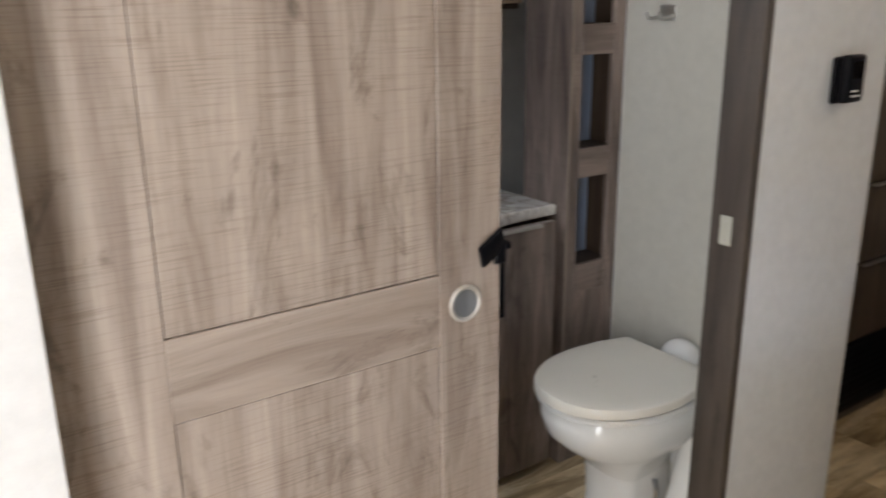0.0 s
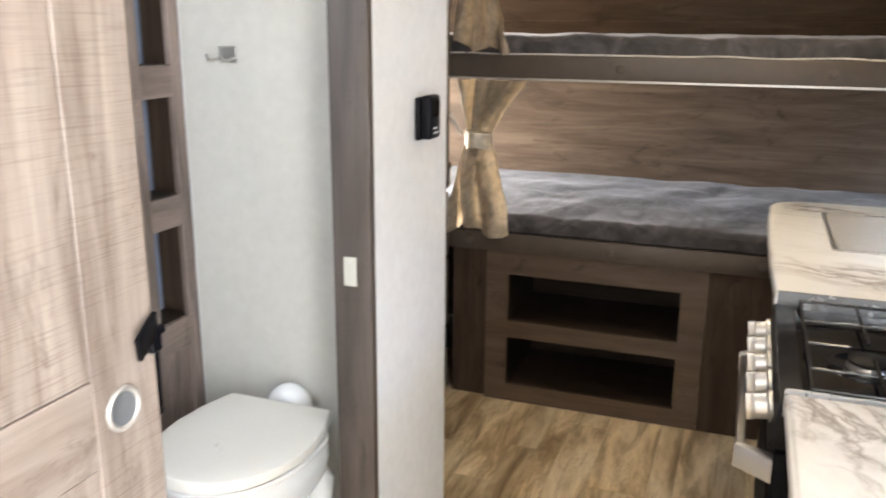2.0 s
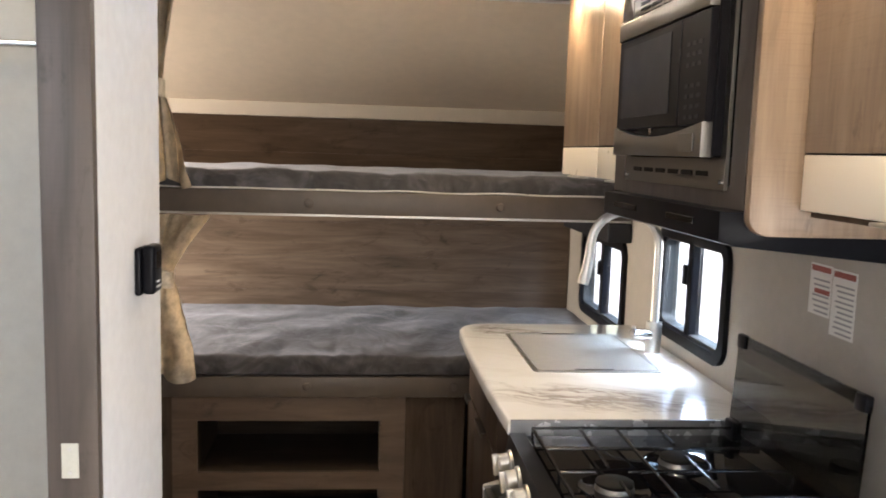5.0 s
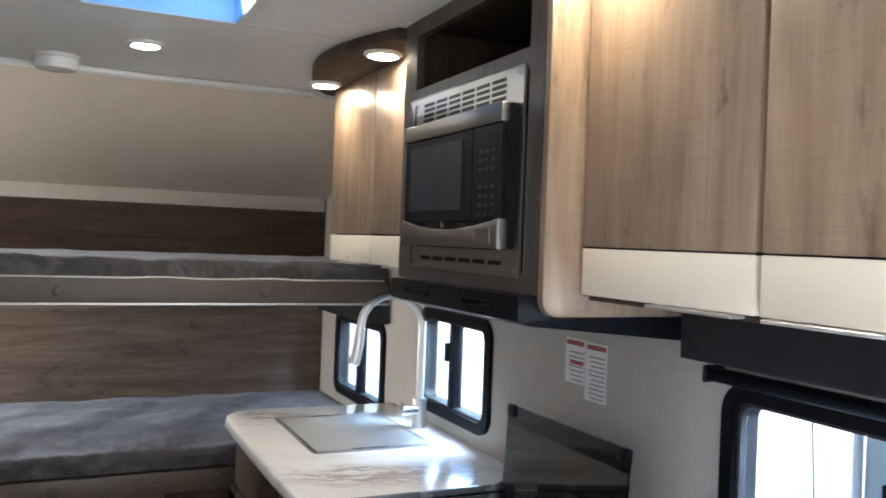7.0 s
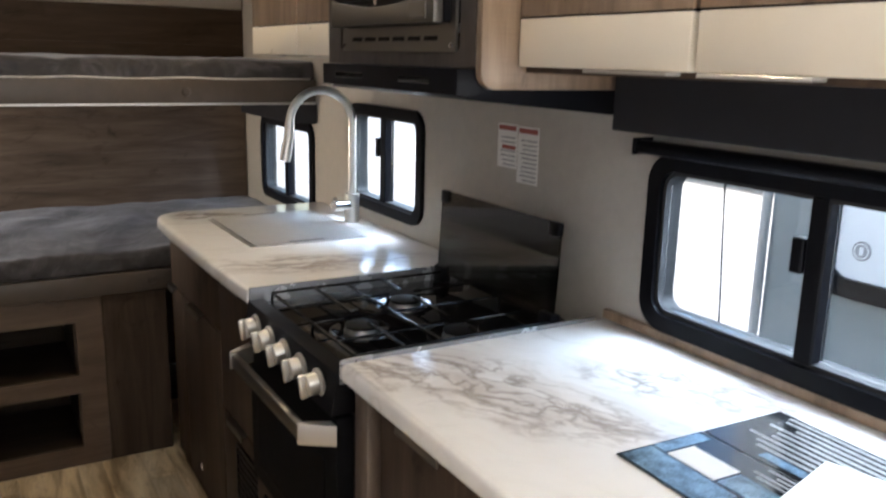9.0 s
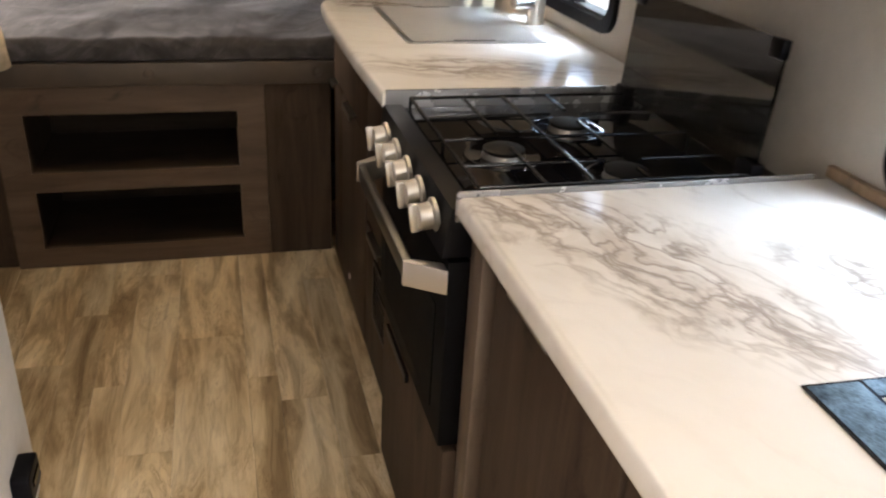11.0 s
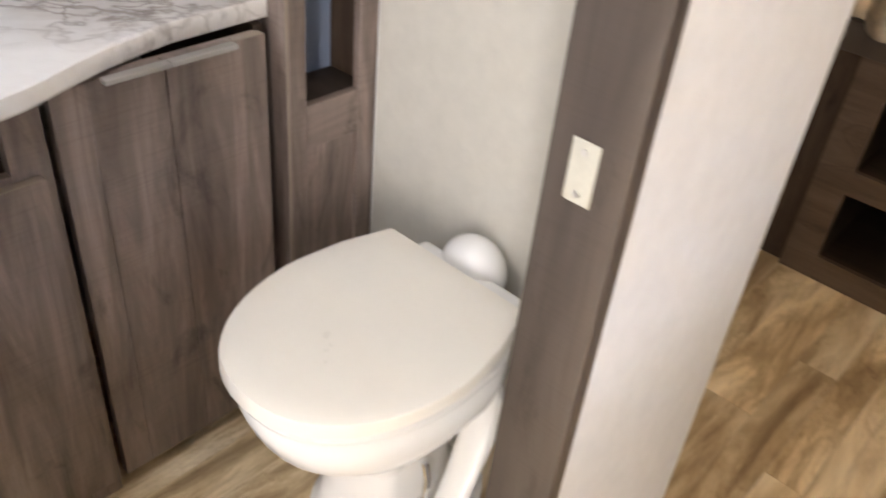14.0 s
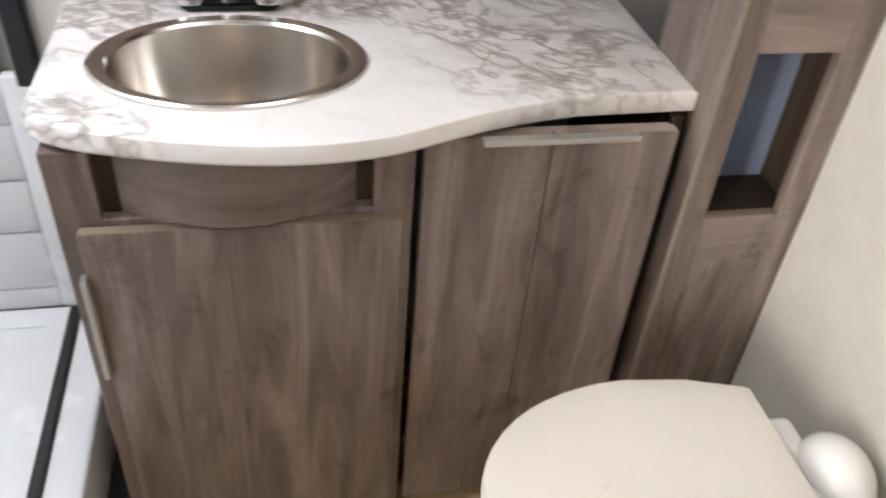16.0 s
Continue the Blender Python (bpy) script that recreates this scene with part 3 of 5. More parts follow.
# ---- washroom ----
def sliding_door():
    t = thing("sliding_door", (0.5, 1.09, 0), "pale taupe wood-grain sliding door, half open beside the washroom", "door")
    y0, y1 = 1.074, 1.104
    x0, x1, p0, p1 = -0.05, 0.862, 0.315, 0.742
    for a, b, c, d, nm in ((x0, p0, 0.012, 1.93, "stile"), (p1, x1, 0.012, 1.93, "stile"), (p0, p1, 1.80, 1.93, "rail"), (p0, p1, 0.888, 1.008, "rail"), (p0, p1, 0.012, 0.20, "rail")):
        part(nm, bx(a, b, y0, y1, c, d, 0.0015), WOOD_DOOR_X if nm == "rail" else WOOD_DOOR, t)
    for c, d in ((1.008, 1.80), (0.20, 0.888)):
        part("panel", bx(p0 + 0.0014, p1 - 0.0014, y0 + 0.003, y1 - 0.008, c + 0.0014, d - 0.0014, 0.0012), WOOD_DOOR, t)
        part("core", bx(p0 + 0.0005, p1 - 0.0005, y1 - 0.0075, y1 - 0.003, c + 0.0005, d - 0.0005, 0.0), WOOD_DOOR, t)
    pull = part("flush_pull", moved(lathe([(0.031, 0.0), (0.0315, 0.003), (0.029, 0.006), (0.0265, 0.0055), (0.024, 0.0025), (0.020, 0.0012), (0.0, 0.0009)], 36), Matrix.Translation((0.789, y0 - 0.001, 0.953)) @ Euler((radians(90), 0, 0)).to_matrix().to_4x4()), PULL, t, "round satin metal finger pull")
    part("dish", moved(lathe([(0.0, 0.0018), (0.021, 0.0020), (0.0235, 0.0032)], 32), Matrix.Translation((0.789, y0 - 0.001, 0.953)) @ Euler((radians(90), 0, 0)).to_matrix().to_4x4()), DISH, pull, "grey hollow of the pull")
    part("latch", merge(moved(bx(-0.03, 0.028, -0.004, 0.004, -0.02, 0.02, 0.002, 2), Matrix.Translation((0.836, 1.062, 1.04)) @ Euler((radians(10), radians(-24), radians(12))).to_matrix().to_4x4()), bx(0.846, 0.868, 1.064, 1.0735, 1.008, 1.046, 0.002), bx(0.8625, 0.877, 1.078, 1.10, 0.905, 1.036, 0.003, 2), moved(bx(-0.012, 0.012, -0.009, 0.009, -0.006, 0.006, 0.002), Matrix.Translation((0.868, 1.075, 1.035)))), BLACK, t, "black latch hook at the door edge")
    part("latch_screw", rod((0.866, 1.0778, 0.925), (0.866, 1.0755, 0.925), 0.005, 12), CHROME, t)


sliding_door()


def vanity():
    t = thing("vanity_cabinet", (1.2, 2.0, 0), "grey-brown wood-grain washroom vanity with bowed apron", "cabinet")
    yf = 1.79
    part("side_panel", bx(0.806, 0.822, yf, 2.19, 0.0, 0.80, 0.001), WOOD_VANITY, t)
    # this side, in the gap by the column, coloured darker for shade
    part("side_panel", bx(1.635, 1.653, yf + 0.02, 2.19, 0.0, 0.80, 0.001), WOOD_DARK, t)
    # face frame round the apron
    part("face_frame", merge(bx(0.806, 0.862, yf - 0.018, yf, 0.0, 0.80, 0.001), bx(1.21, 1.264, yf - 0.018, yf, 0.0, 0.80, 0.001), bx(0.862, 1.21, yf - 0.018, yf, 0.0, 0.06, 0.001), bx(0.862, 1.21, yf - 0.018, yf, 0.66, 0.699, 0.001)), WOOD_VANITY, t)
    # darker laminate puts the recess shade behind the apron into colour
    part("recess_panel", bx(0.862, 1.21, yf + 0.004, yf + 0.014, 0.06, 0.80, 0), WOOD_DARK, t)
    arc = [(0.886 + 0.302 * k / 16, yf - 0.001 - 0.05 * math.sin(math.pi * k / 16)) for k in range(17)]
    part("apron", prism(arc + [(x, y + 0.012) for x, y in arc[::-1]], 0.70, 0.80, "z"), WOOD_VANITY_X, t, "bowed apron under the basin")
    d1 = part("door", bx(0.832, 1.247, yf - 0.037, yf - 0.019, 0.05, 0.689, 0.0025, 2), WOOD_VANITY, t)
    part("edge_band", bx(0.835, 1.244, yf - 0.0355, yf - 0.0205, 0.6892, 0.6902, 0), EDGE_BAND, d1, "tan edge band")
    part("handle", merge(bx(0.826, 0.834, yf - 0.052, yf - 0.034, 0.44, 0.625, 0.001)), ALU, d1, "thin pale metal edge pull")
    d2 = part("door", bx(1.28, 1.622, yf - 0.0035, yf + 0.006, 0.03, 0.80, 0), WOOD_VANITY, t, "tall narrow door of three boards")
    for a, b in ((1.276, 1.3278), (1.3282, 1.4478), (1.4492, 1.626)):
        part("board", bx(a, b, yf - 0.022, yf - 0.004, 0.03, 0.802, 0.0006), WOOD_VANITY, d2)
    part("edge_band", bx(1.57, 1.623, yf - 0.0205, yf - 0.0055, 0.8022, 0.8032, 0), EDGE_BAND, d2, "tan edge band")
    part("handle", bx(1.35, 1.4515, yf - 0.036, yf - 0.02, 0.796, 0.804, 0.001), ALU, d2, "thin pale metal edge pull")
    part("handle", bx(1.4525, 1.566, yf - 0.036, yf - 0.02, 0.796, 0.804, 0.001), ALU, d2, "thin pale metal edge pull")


vanity()


def counter_outline(n=28):
    """Front edge of the vanity top, bowed at the basin and swept back beside it."""
    key = [(0.786, 1.86), (0.7875, 1.815), (0.803, 1.787), (0.845, 1.763), (0.902, 1.744), (0.98, 1.724), (1.062, 1.712), (1.15, 1.711), (1.235, 1.726), (1.31, 1.756), (1.384, 1.783), (1.45, 1.799), (1.51, 1.808), (1.668, 1.813)]
    out = []
    for i in range(len(key) - 1):
        p0, p1, p2, p3 = key[max(i - 1, 0)], key[i], key[i + 1], key[min(i + 2, len(key) - 1)]
        for k in range(4):
            s = k / 4
            out.append(tuple(0.5 * (2 * b + (c - a) * s + (2 * a - 5 * b + 4 * c - d) * s * s + (3 * b - a - 3 * c + d) * s**3) for a, b, c, d in zip(p0, p1, p2, p3)))
    return out + [key[-1]]


def vanity_top():
    """Worktop ring with an oval cut for the basin."""
    cx, cyy, rx, ry = 1.032, 1.930, 0.162, 0.117
    outer = counter_outline() + [(1.668, 2.195), (0.786, 2.195)]
    n = 72
    # resample the outline by angle round the basin's middle
    loop = []
    seg = list(zip(outer, outer[1:] + outer[:1]))
    for k in range(n):
        a = 2 * math.pi * k / n
        d = Vector((math.cos(a), math.sin(a)))
        best = None
        for p, q in seg:
            p, e = Vector(p) - Vector((cx, cyy)), Vector(q) - Vector(p)
            den = d.x * e.y - d.y * e.x
            if abs(den) < 1e-9:
                continue
            s = (p.x * e.y - p.y * e.x) / den
            u = (p.x * d.y - p.y * d.x) / den
            if s > 0 and -1e-6 <= u <= 1 + 1e-6 and (best is None or s < best):
                best = s
        loop.append((cx + d.x * best, cyy + d.y * best))
    for c in ((1.668, 2.195), (0.786, 2.195), (1.668, 1.813)):
        k = min(range(n), key=lambda i: (loop[i][0] - c[0]) ** 2 + (loop[i][1] - c[1]) ** 2)
        loop[k] = c
    inner = [(cx + rx * math.cos(2 * math.pi * k / n), cyy + ry * math.sin(2 * math.pi * k / n)) for k in range(n)]
    mid = Vector((cx, cyy))

    def shrink(p, by):
        v = Vector(p)
        return tuple(v + (mid - v).normalized() * by)

    z1, z0, r = 0.838, 0.807, 0.012
    rows = [[(*p, z0) for p in inner], [(*shrink(p, 0.004), z0) for p in loop], [(*p, z0 + 0.005) for p in loop], [(*p, z1 - r) for p in loop],
            [(*shrink(p, 0.0035), z1 - 0.0035) for p in loop], [(*shrink(p, r), z1) for p in loop], [(*p, z1) for p in inner]]
    bm = loft(rows, cap=False)
    return bm


solo("washroom_worktop", vanity_top(), MARBLE_VANITY, "white grey-veined marble-look vanity worktop with rounded edge", "worktop")


def basin():
    prof = [(0.185, 0.0), (0.185, 0.004), (0.181, 0.0065), (0.172, 0.006), (0.163, 0.0045), (0.158, 0.0), (0.155, -0.025), (0.147, -0.07), (0.130, -0.115), (0.098, -0.146), (0.05, -0.158), (0.026, -0.16), (0.0, -0.16)]
    t = thing("wash_basin", (1.032, 1.930, 0.8385), "brushed steel oval basin set in the vanity top", "basin")
    part("bowl", moved(lathe(prof, 72, 1.0, 0.745), Matrix.Translation((1.032, 1.930, 0.8385))), BASIN, t)
    part("drain", moved(lathe([(0.024, 0.0), (0.022, 0.003), (0.012, 0.001), (0.0, 0.001)], 24), Matrix.Translation((1.032, 1.930, 0.680))), CHROME, t)


basin()


def basin_tap():
    t = thing("basin_tap", (1.03, 2.12, 0.838), "chrome two-handle tap behind the basin", "tap")
    z = 0.8385
    part("base", prism(rrect(0.955, 1.105, 2.09, 2.145, 0.025), z, z + 0.018, "z", 0.004), BLACK_GLOSS, t)
    for x in (0.972, 1.088):
        part("handle", moved(lathe([(0.0, 0.0), (0.03, 0.0), (0.031, 0.015), (0.024, 0.03), (0.02, 0.045), (0.0, 0.047)], 20), Matrix.Translation((x, 2.115, z + 0.012))), CHROME, t)
    part("spout", tube([(1.03, 2.118, z + 0.015), (1.03, 2.118, z + 0.06), (1.03, 2.10, z + 0.085), (1.03, 2.06, z + 0.09), (1.03, 2.03, z + 0.078)], [0.018, 0.016, 0.014, 0.012, 0.011], 14), CHROME, t)


basin_tap()


def column():
    t = thing("display_column", (1.77, 1.9, 0), "narrow grey-brown wood column with open niches by the vanity", "cabinet")
    x0, x1, yf, yb = 1.664, 1.871, 1.766, 1.96
    o0, o1 = 1.707, 1.827
    ops = [(0.650, 0.915), (1.0, 1.262), (1.345, 1.60), (1.68, 1.92)]
    for a, b in ((x0, o0 - 0.0008), (o1 + 0.0008, x1)):
        part("stile", bx(a, b, yf, yf + 0.018, 0, CEIL, 0.0012), WOOD_VANITY, t)
    for a, b in ((0.0, 0.08), (0.565, 0.650), (0.915, 1.0), (1.262, 1.345), (1.60, 1.68), (1.92, CEIL)):
        part("rail", bx(o0, o1, yf, yf + 0.018, a, b, 0.0012), WOOD_VANITY_X, t)
    part("inset_panel", bx(o0 + 0.0005, o1 - 0.0005, yf + 0.009, yf + 0.016, 0.0805, 0.5645, 0), WOOD_VANITY, t)
    part("edge_band", bx(x0 - 0.0012, x0 + 0.006, yf - 0.0012, yf - 0.0002, 0, CEIL - 0.001, 0), EDGE_BAND, t, "pale edge band")
    part("side", bx(x0 + 0.001, x0 + 0.016, yf + 0.0185, yb, 0, CEIL, 0), WOOD_VANITY, t)
    # darker than the near side: niche shade set in its colour
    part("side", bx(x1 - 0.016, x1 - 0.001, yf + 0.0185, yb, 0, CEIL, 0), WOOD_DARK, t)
    part("back", bx(x0 + 0.017, x1 - 0.017, yf + 0.11, yf + 0.116, 0, CEIL, 0), BACKING, t, "blue-grey niche backing")
    # niche shelves darkened for the shade inside
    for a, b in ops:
        part("shelf", bx(x0 + 0.017, x1 - 0.017, yf + 0.0185, yf + 0.109, a - 0.016, a - 0.001, 0), WOOD_INSIDE_SHADE, t)


column()


def bath_cupboard():
    t = thing("wall_cupboard", (1.3, 2.05, 1.38), "wood-grain wall cupboard above the vanity", "cupboard")
    part("body", bx(0.80, 1.655, 1.98, 2.195, 1.385, CEIL - 0.002, 0.002), WOOD_DARK, t)
    for a, b in ((0.805, 1.225), (1.23, 1.65)):
        part("door", bx(a, b, 1.96, 1.979, 1.40, CEIL - 0.01, 0.003, 2), WOOD_UPPER, t)


bath_cupboard()
setting("trim_vanity_back", bx(0.79, 1.663, 2.188, 2.198, 0.8385, 1.385, 0), WOOD_VANITY, "wood-grain splash board over the vanity", "trim")


def toilet():
    """Faces -x; its back is by the partition."""
    t = thing("toilet", (1.55, 1.42, 0), "white porcelain toilet with a closed cream lid", "toilet")
    yc = 1.428

    def egg(front, back, half, z, n=44, sq=2.35, cut=0.62):
        # rounded front, straight back
        pts = []
        for k in range(n):
            a = 2 * math.pi * k / n
            c, s = math.cos(a), math.sin(a)
            mid = back - 0.19
            if c > 0:
                pts.append((mid + (back - mid) * abs(c) ** 0.45, yc + half * math.copysign(abs(s) ** 0.8, s) * (1.0 - 0.18 * abs(c) ** 1.5), z))
            else:
                pts.append((mid + (mid - front) * c, yc + half * math.copysign(abs(s) ** 0.86, s), z))
        return pts

    part("bowl", loft([egg(1.345, 1.76, 0.17, 0.425), egg(1.338, 1.765, 0.181, 0.41), egg(1.335, 1.765, 0.183, 0.385), egg(1.35, 1.76, 0.172, 0.34), egg(1.39, 1.75, 0.148, 0.30), egg(1.455, 1.73, 0.112, 0.262), egg(1.49, 1.72, 0.095, 0.21)]), PORCELAIN, t)
    part("pedestal", loft([egg(1.492, 1.73, 0.092, 0.215), egg(1.497, 1.74, 0.087, 0.10), egg(1.485, 1.76, 0.097, 0.04), egg(1.46, 1.79, 0.12, 0.012), egg(1.46, 1.79, 0.12, 0.0)]), PORCELAIN, t)
    part("seat", loft([egg(1.338, 1.752, 0.178, 0.428), egg(1.322, 1.755, 0.188, 0.432), egg(1.320, 1.755, 0.189, 0.440), egg(1.326, 1.752, 0.184, 0.4455), egg(1.345, 1.745, 0.17, 0.4465)]), PORCELAIN, t)

    def lid(front, half, z, dz=0.0):
        # near-straight sides that taper to the back, square back corners
        n = 12
        pts = [(1.737, yc - 0.153, z), (1.742, yc - 0.148, z), (1.742, yc + 0.148, z), (1.737, yc + 0.153, z)]
        left = []
        for k in range(n + 1):
            a = math.pi / 2 * k / n
            left.append((1.56 - (1.56 - front) * math.sin(a), yc + half * math.cos(a) ** 0.9, z))
        pts += [(1.65, yc + 0.5 * (half + 0.153) + 0.008, z)] + left
        pts += [(x, 2 * yc - y, zz) for x, y, zz in left[::-1][1:]] + [(1.65, yc - 0.5 * (half + 0.153) - 0.008, z)]
        return pts

    def tilt(loop):
        return [(x, y, z + (x - 1.33) * 0.012 + 0.006 * (1 - ((y - yc) / 0.19) ** 2) * (z > 0.47)) for x, y, z in loop]

    def shrunk(loop, f):
        return [(1.55 + (x - 1.55) * f, yc + (y - yc) * f, z) for x, y, z in loop]

    top = loft([tilt(shrunk(lid(1.316, 0.190, 0.4495), 0.985)), tilt(lid(1.312, 0.192, 0.4535)), tilt(lid(1.312, 0.192, 0.468)), tilt(shrunk(lid(1.312, 0.192, 0.474), 0.988)), tilt(shrunk(lid(1.312, 0.192, 0.4765), 0.94)), tilt(shrunk(lid(1.312, 0.192, 0.477), 0.8)), tilt(shrunk(lid(1.312, 0.192, 0.477), 0.6)), tilt(shrunk(lid(1.312, 0.192, 0.477), 0.3)), tilt(shrunk(lid(1.312, 0.192, 0.477), 0.0))])
    bmesh.ops.remove_doubles(top, verts=top.verts[:], dist=1e-6)
    part("lid", top, LID_WHITE, t, "closed cream-white lid")
    part("hinge_block", bx(1.735, 1.80, yc - 0.12, yc + 0.12, 0.40, 0.452, 0.015, 3), PORCELAIN, t)
    dome = [(0.0, -1.0)] + [(math.cos(radians(q)), math.sin(radians(q))) for q in range(-80, 81, 10)] + [(0.0, 1.0)]
    part("valve_cover", moved(lathe(dome, 28), Matrix.Translation((1.812, yc + 0.014, 0.432)) @ Matrix.Diagonal((0.052, 0.066, 0.066, 1))), PORCELAIN, t)
    part("neck", tube([(1.80, yc + 0.005, 0.45), (1.81, yc, 0.36), (1.80, yc, 0.22), (1.77, yc, 0.1)], [0.045, 0.05, 0.055, 0.06], 18), PORCELAIN, t)
    way = [(1.735, yc - 0.10, 0.33, 0.020, 0.030), (1.71, yc - 0.135, 0.31, 0.020, 0.034), (1.665, yc - 0.15, 0.25, 0.017, 0.034), (1.625, yc - 0.155, 0.17, 0.015, 0.030), (1.585, yc - 0.16, 0.095, 0.013, 0.030), (1.54, yc - 0.162, 0.05, 0.011, 0.038), (1.505, yc - 0.162, 0.036, 0.009, 0.042), (1.495, yc - 0.162, 0.034, 0.005, 0.036)]
    rings = []
    for i, (x, y, z, thick, half) in enumerate(way):
        p, q = way[max(i - 1, 0)], way[min(i + 1, len(way) - 1)]
        d = Vector((q[0] - p[0], 0, q[2] - p[2])).normalized()
        up = Vector((-d.z, 0, d.x))
        rings.append([Vector((x, y, z)) + thick * math.cos(k) * up + Vector((0, half * math.sin(k), 0)) for k in [2 * math.pi * w / 18 for w in range(18)]])
    part("flush_pedal", loft(rings), PORCELAIN, t, "white foot pedal")
    part("base_ring", loft([[(1.66 + 0.15 * k * math.cos(w), yc + 0.155 * k * math.sin(w), z) for w in [2 * math.pi * v / 32 for v in range(32)]] for k, z in ((1.0, 0.0), (1.0, 0.018), (0.93, 0.028), (0.6, 0.032))]), PORCELAIN, t)
    part("water_hook", tube([(1.59, yc - 0.104, 0.20), (1.585, yc - 0.118, 0.17), (1.583, yc - 0.118, 0.12), (1.59, yc - 0.104, 0.10)], 0.007, 8), CHROME, t)


toilet()


def hook():
    t = thing("robe_hook", (1.87, 1.626, 1.37), "small satin metal double robe hook on the wall", "hook")
    part("plate", bx(1.863, 1.8673, 1.588, 1.644, 1.352, 1.393, 0.002), NICKEL, t)
    for y in (1.604, 1.648):
        part("prong", tube([(1.864, y - 0.012, 1.366), (1.845, y, 1.358), (1.832, y + 0.006, 1.36), (1.826, y + 0.008, 1.374)], 0.0045, 8), NICKEL, t)


hook()
_rail = thing("towel_rail", (1.85, 1.43, 1.69), "slim chrome towel rail high on the washroom wall", "rail")
part("bar", rod((1.835, 1.13, 1.69), (1.835, 1.75, 1.69), 0.007), CHROME, _rail)
for y in (1.14, 1.74):
    part("bracket", rod((1.835, y, 1.69), (1.8715, y, 1.69), 0.011), CHROME, _rail)


def shower():
    t = thing("shower_tray", (0.3, 1.7, 0), "white plastic shower tray with a raised kerb", "shower")
    us, vs = [-0.3, -0.24, 0.63, 0.6675], [1.17, 1.23, 2.12, 2.171]
    part("rim", slab(us, vs, [(-0.24, 0.63, 1.23, 2.12)], 0.0, 0.2, "z"), SHOWER, t)
    part("floor_pan", loft([[(x, y, z) for x, y in rrect(-0.2395 + k, 0.6295 - k, 1.2305 + k, 2.1195 - k, 0.002 + 0.8 * k)] for k, z in ((0.0, 0.198), (0.02, 0.17), (0.06, 0.135), (0.16, 0.125), (0.30, 0.12))]), SHOWER, t)
    part("seal", bx(0.668, 0.687, 1.17, 2.171, 0.0, 0.203, 0.003), RUBBER, t, "dark rubber door seal")
    part("outer_kerb", bx(0.6875, 0.752, 1.17, 2.171, 0.0, 0.195, 0.008, 3), SHOWER, t)
    # added dark box in place of the shade beside the vanity
    part("gap_shade", bx(0.7525, 0.8045, 1.80, 2.19, 0.0005, 0.05, 0.002), RUBBER, t, "dark strip standing in for the shaded gap")
    w = thing("shower_surround", (0.3, 2.19, 0.2), "white shower wall panels with moulded tile lines", "shower wall")
    lines = [0.202, 0.253] + [0.386 + 0.113 * i for i in range(15)]
    for z0, z1 in zip(lines, lines[1:]):
        top = min(z1, CEIL) - 0.0035
        part("panel", bx(-0.3, 0.654, 2.172, 2.196, z0, top, 0.003, 2), SHOWER, w)
        part("panel", bx(-0.33, -0.30, 1.17, 2.17, z0, top, 0.003, 2), SHOWER, w)
    part("border", bx(0.656, 0.734, 2.166, 2.196, 0.205, 0.70, 0.006, 2), SHOWER, w, "smooth white border of the panels")
    f = thing("shower_door_post", (0.7, 2.18, 0.7), "dark and white upright post of the shower door", "post")
    part("post", bx(0.695, 0.729, 2.13, 2.165, 0.70, CEIL, 0.003), DARK_GREY, f)
    part("post_cover", bx(0.736, 0.784, 2.15, 2.196, 0.0, CEIL, 0.004), TRIM, f)


shower()


# ---- kitchen ----
def edge_pull(x, y, z, length, parent):
    return part("handle", merge(bx(x, x + length, y, y + 0.02, z, z + 0.005, 0.001), bx(x, x + length, y + 0.016, y + 0.02, z - 0.012, z + 0.001, 0.001)), OVEN_STEEL, parent, "thin dull metal edge pull")


def base_unit(x0, x1, fronts, label, blank=None):
    """Base cabinet along the side wall, with fronts (z0, z1, kind) facing +y."""
    t = thing("base_cabinet", ((x0 + x1) / 2, 0, 0), label, "cabinet", "kitchen base cabinets")
    yf = 0.20
    part("body", bx(x0 + 0.001, x1 - 0.001, KY + 0.005, yf - 0.019, 0.0, 0.862, 0.002), WOOD_DARK, t)
    for a, b, z0, z1, kind in fronts:
        d = part(kind, bx(a, b, yf - 0.018, yf, z0, z1, 0.002, 2), WOOD_DARK, t)
        w = min(0.14, (b - a) * 0.45)
        edge_pull((a + b) / 2 - w / 2 + 0.05, yf - 0.006, z1 - 0.004, w, d)
    if blank:
        a, b, z0, z1 = blank
        part("blank_panel", bx(a, b, yf - 0.018, yf, z0, z1, 0.002, 2), WOOD_DARK, t)


base_unit(1.822, 2.22, [(1.828, 2.216, 0.452, 0.85, "drawer_front"), (1.828, 2.216, 0.06, 0.445, "drawer_front")], "dark brown wood-grain drawer cabinet beside the range")
base_unit(2.22, 2.82, [(2.224, 2.655, 0.06, 0.665, "door"), (2.66, 2.815, 0.06, 0.665, "door")], "dark brown wood-grain base cabinet under the sink", (2.224, 2.815, 0.672, 0.85))
base_unit(0.79, 1.276, [(0.796, 1.19, 0.06, 0.85, "door")], "dark brown wood-grain base cabinet beside the range")
base_unit(0.42, 0.79, [(0.426, 0.784, 0.06, 0.85, "door")], "dark brown wood-grain base cabinet at the counter end")
setting("trim_post", bx(1.215, 1.272, 0.182, 0.215, 0.0, 0.862, 0.006, 2), WOOD_ROBE, "grey-brown corner post beside the range", "trim")


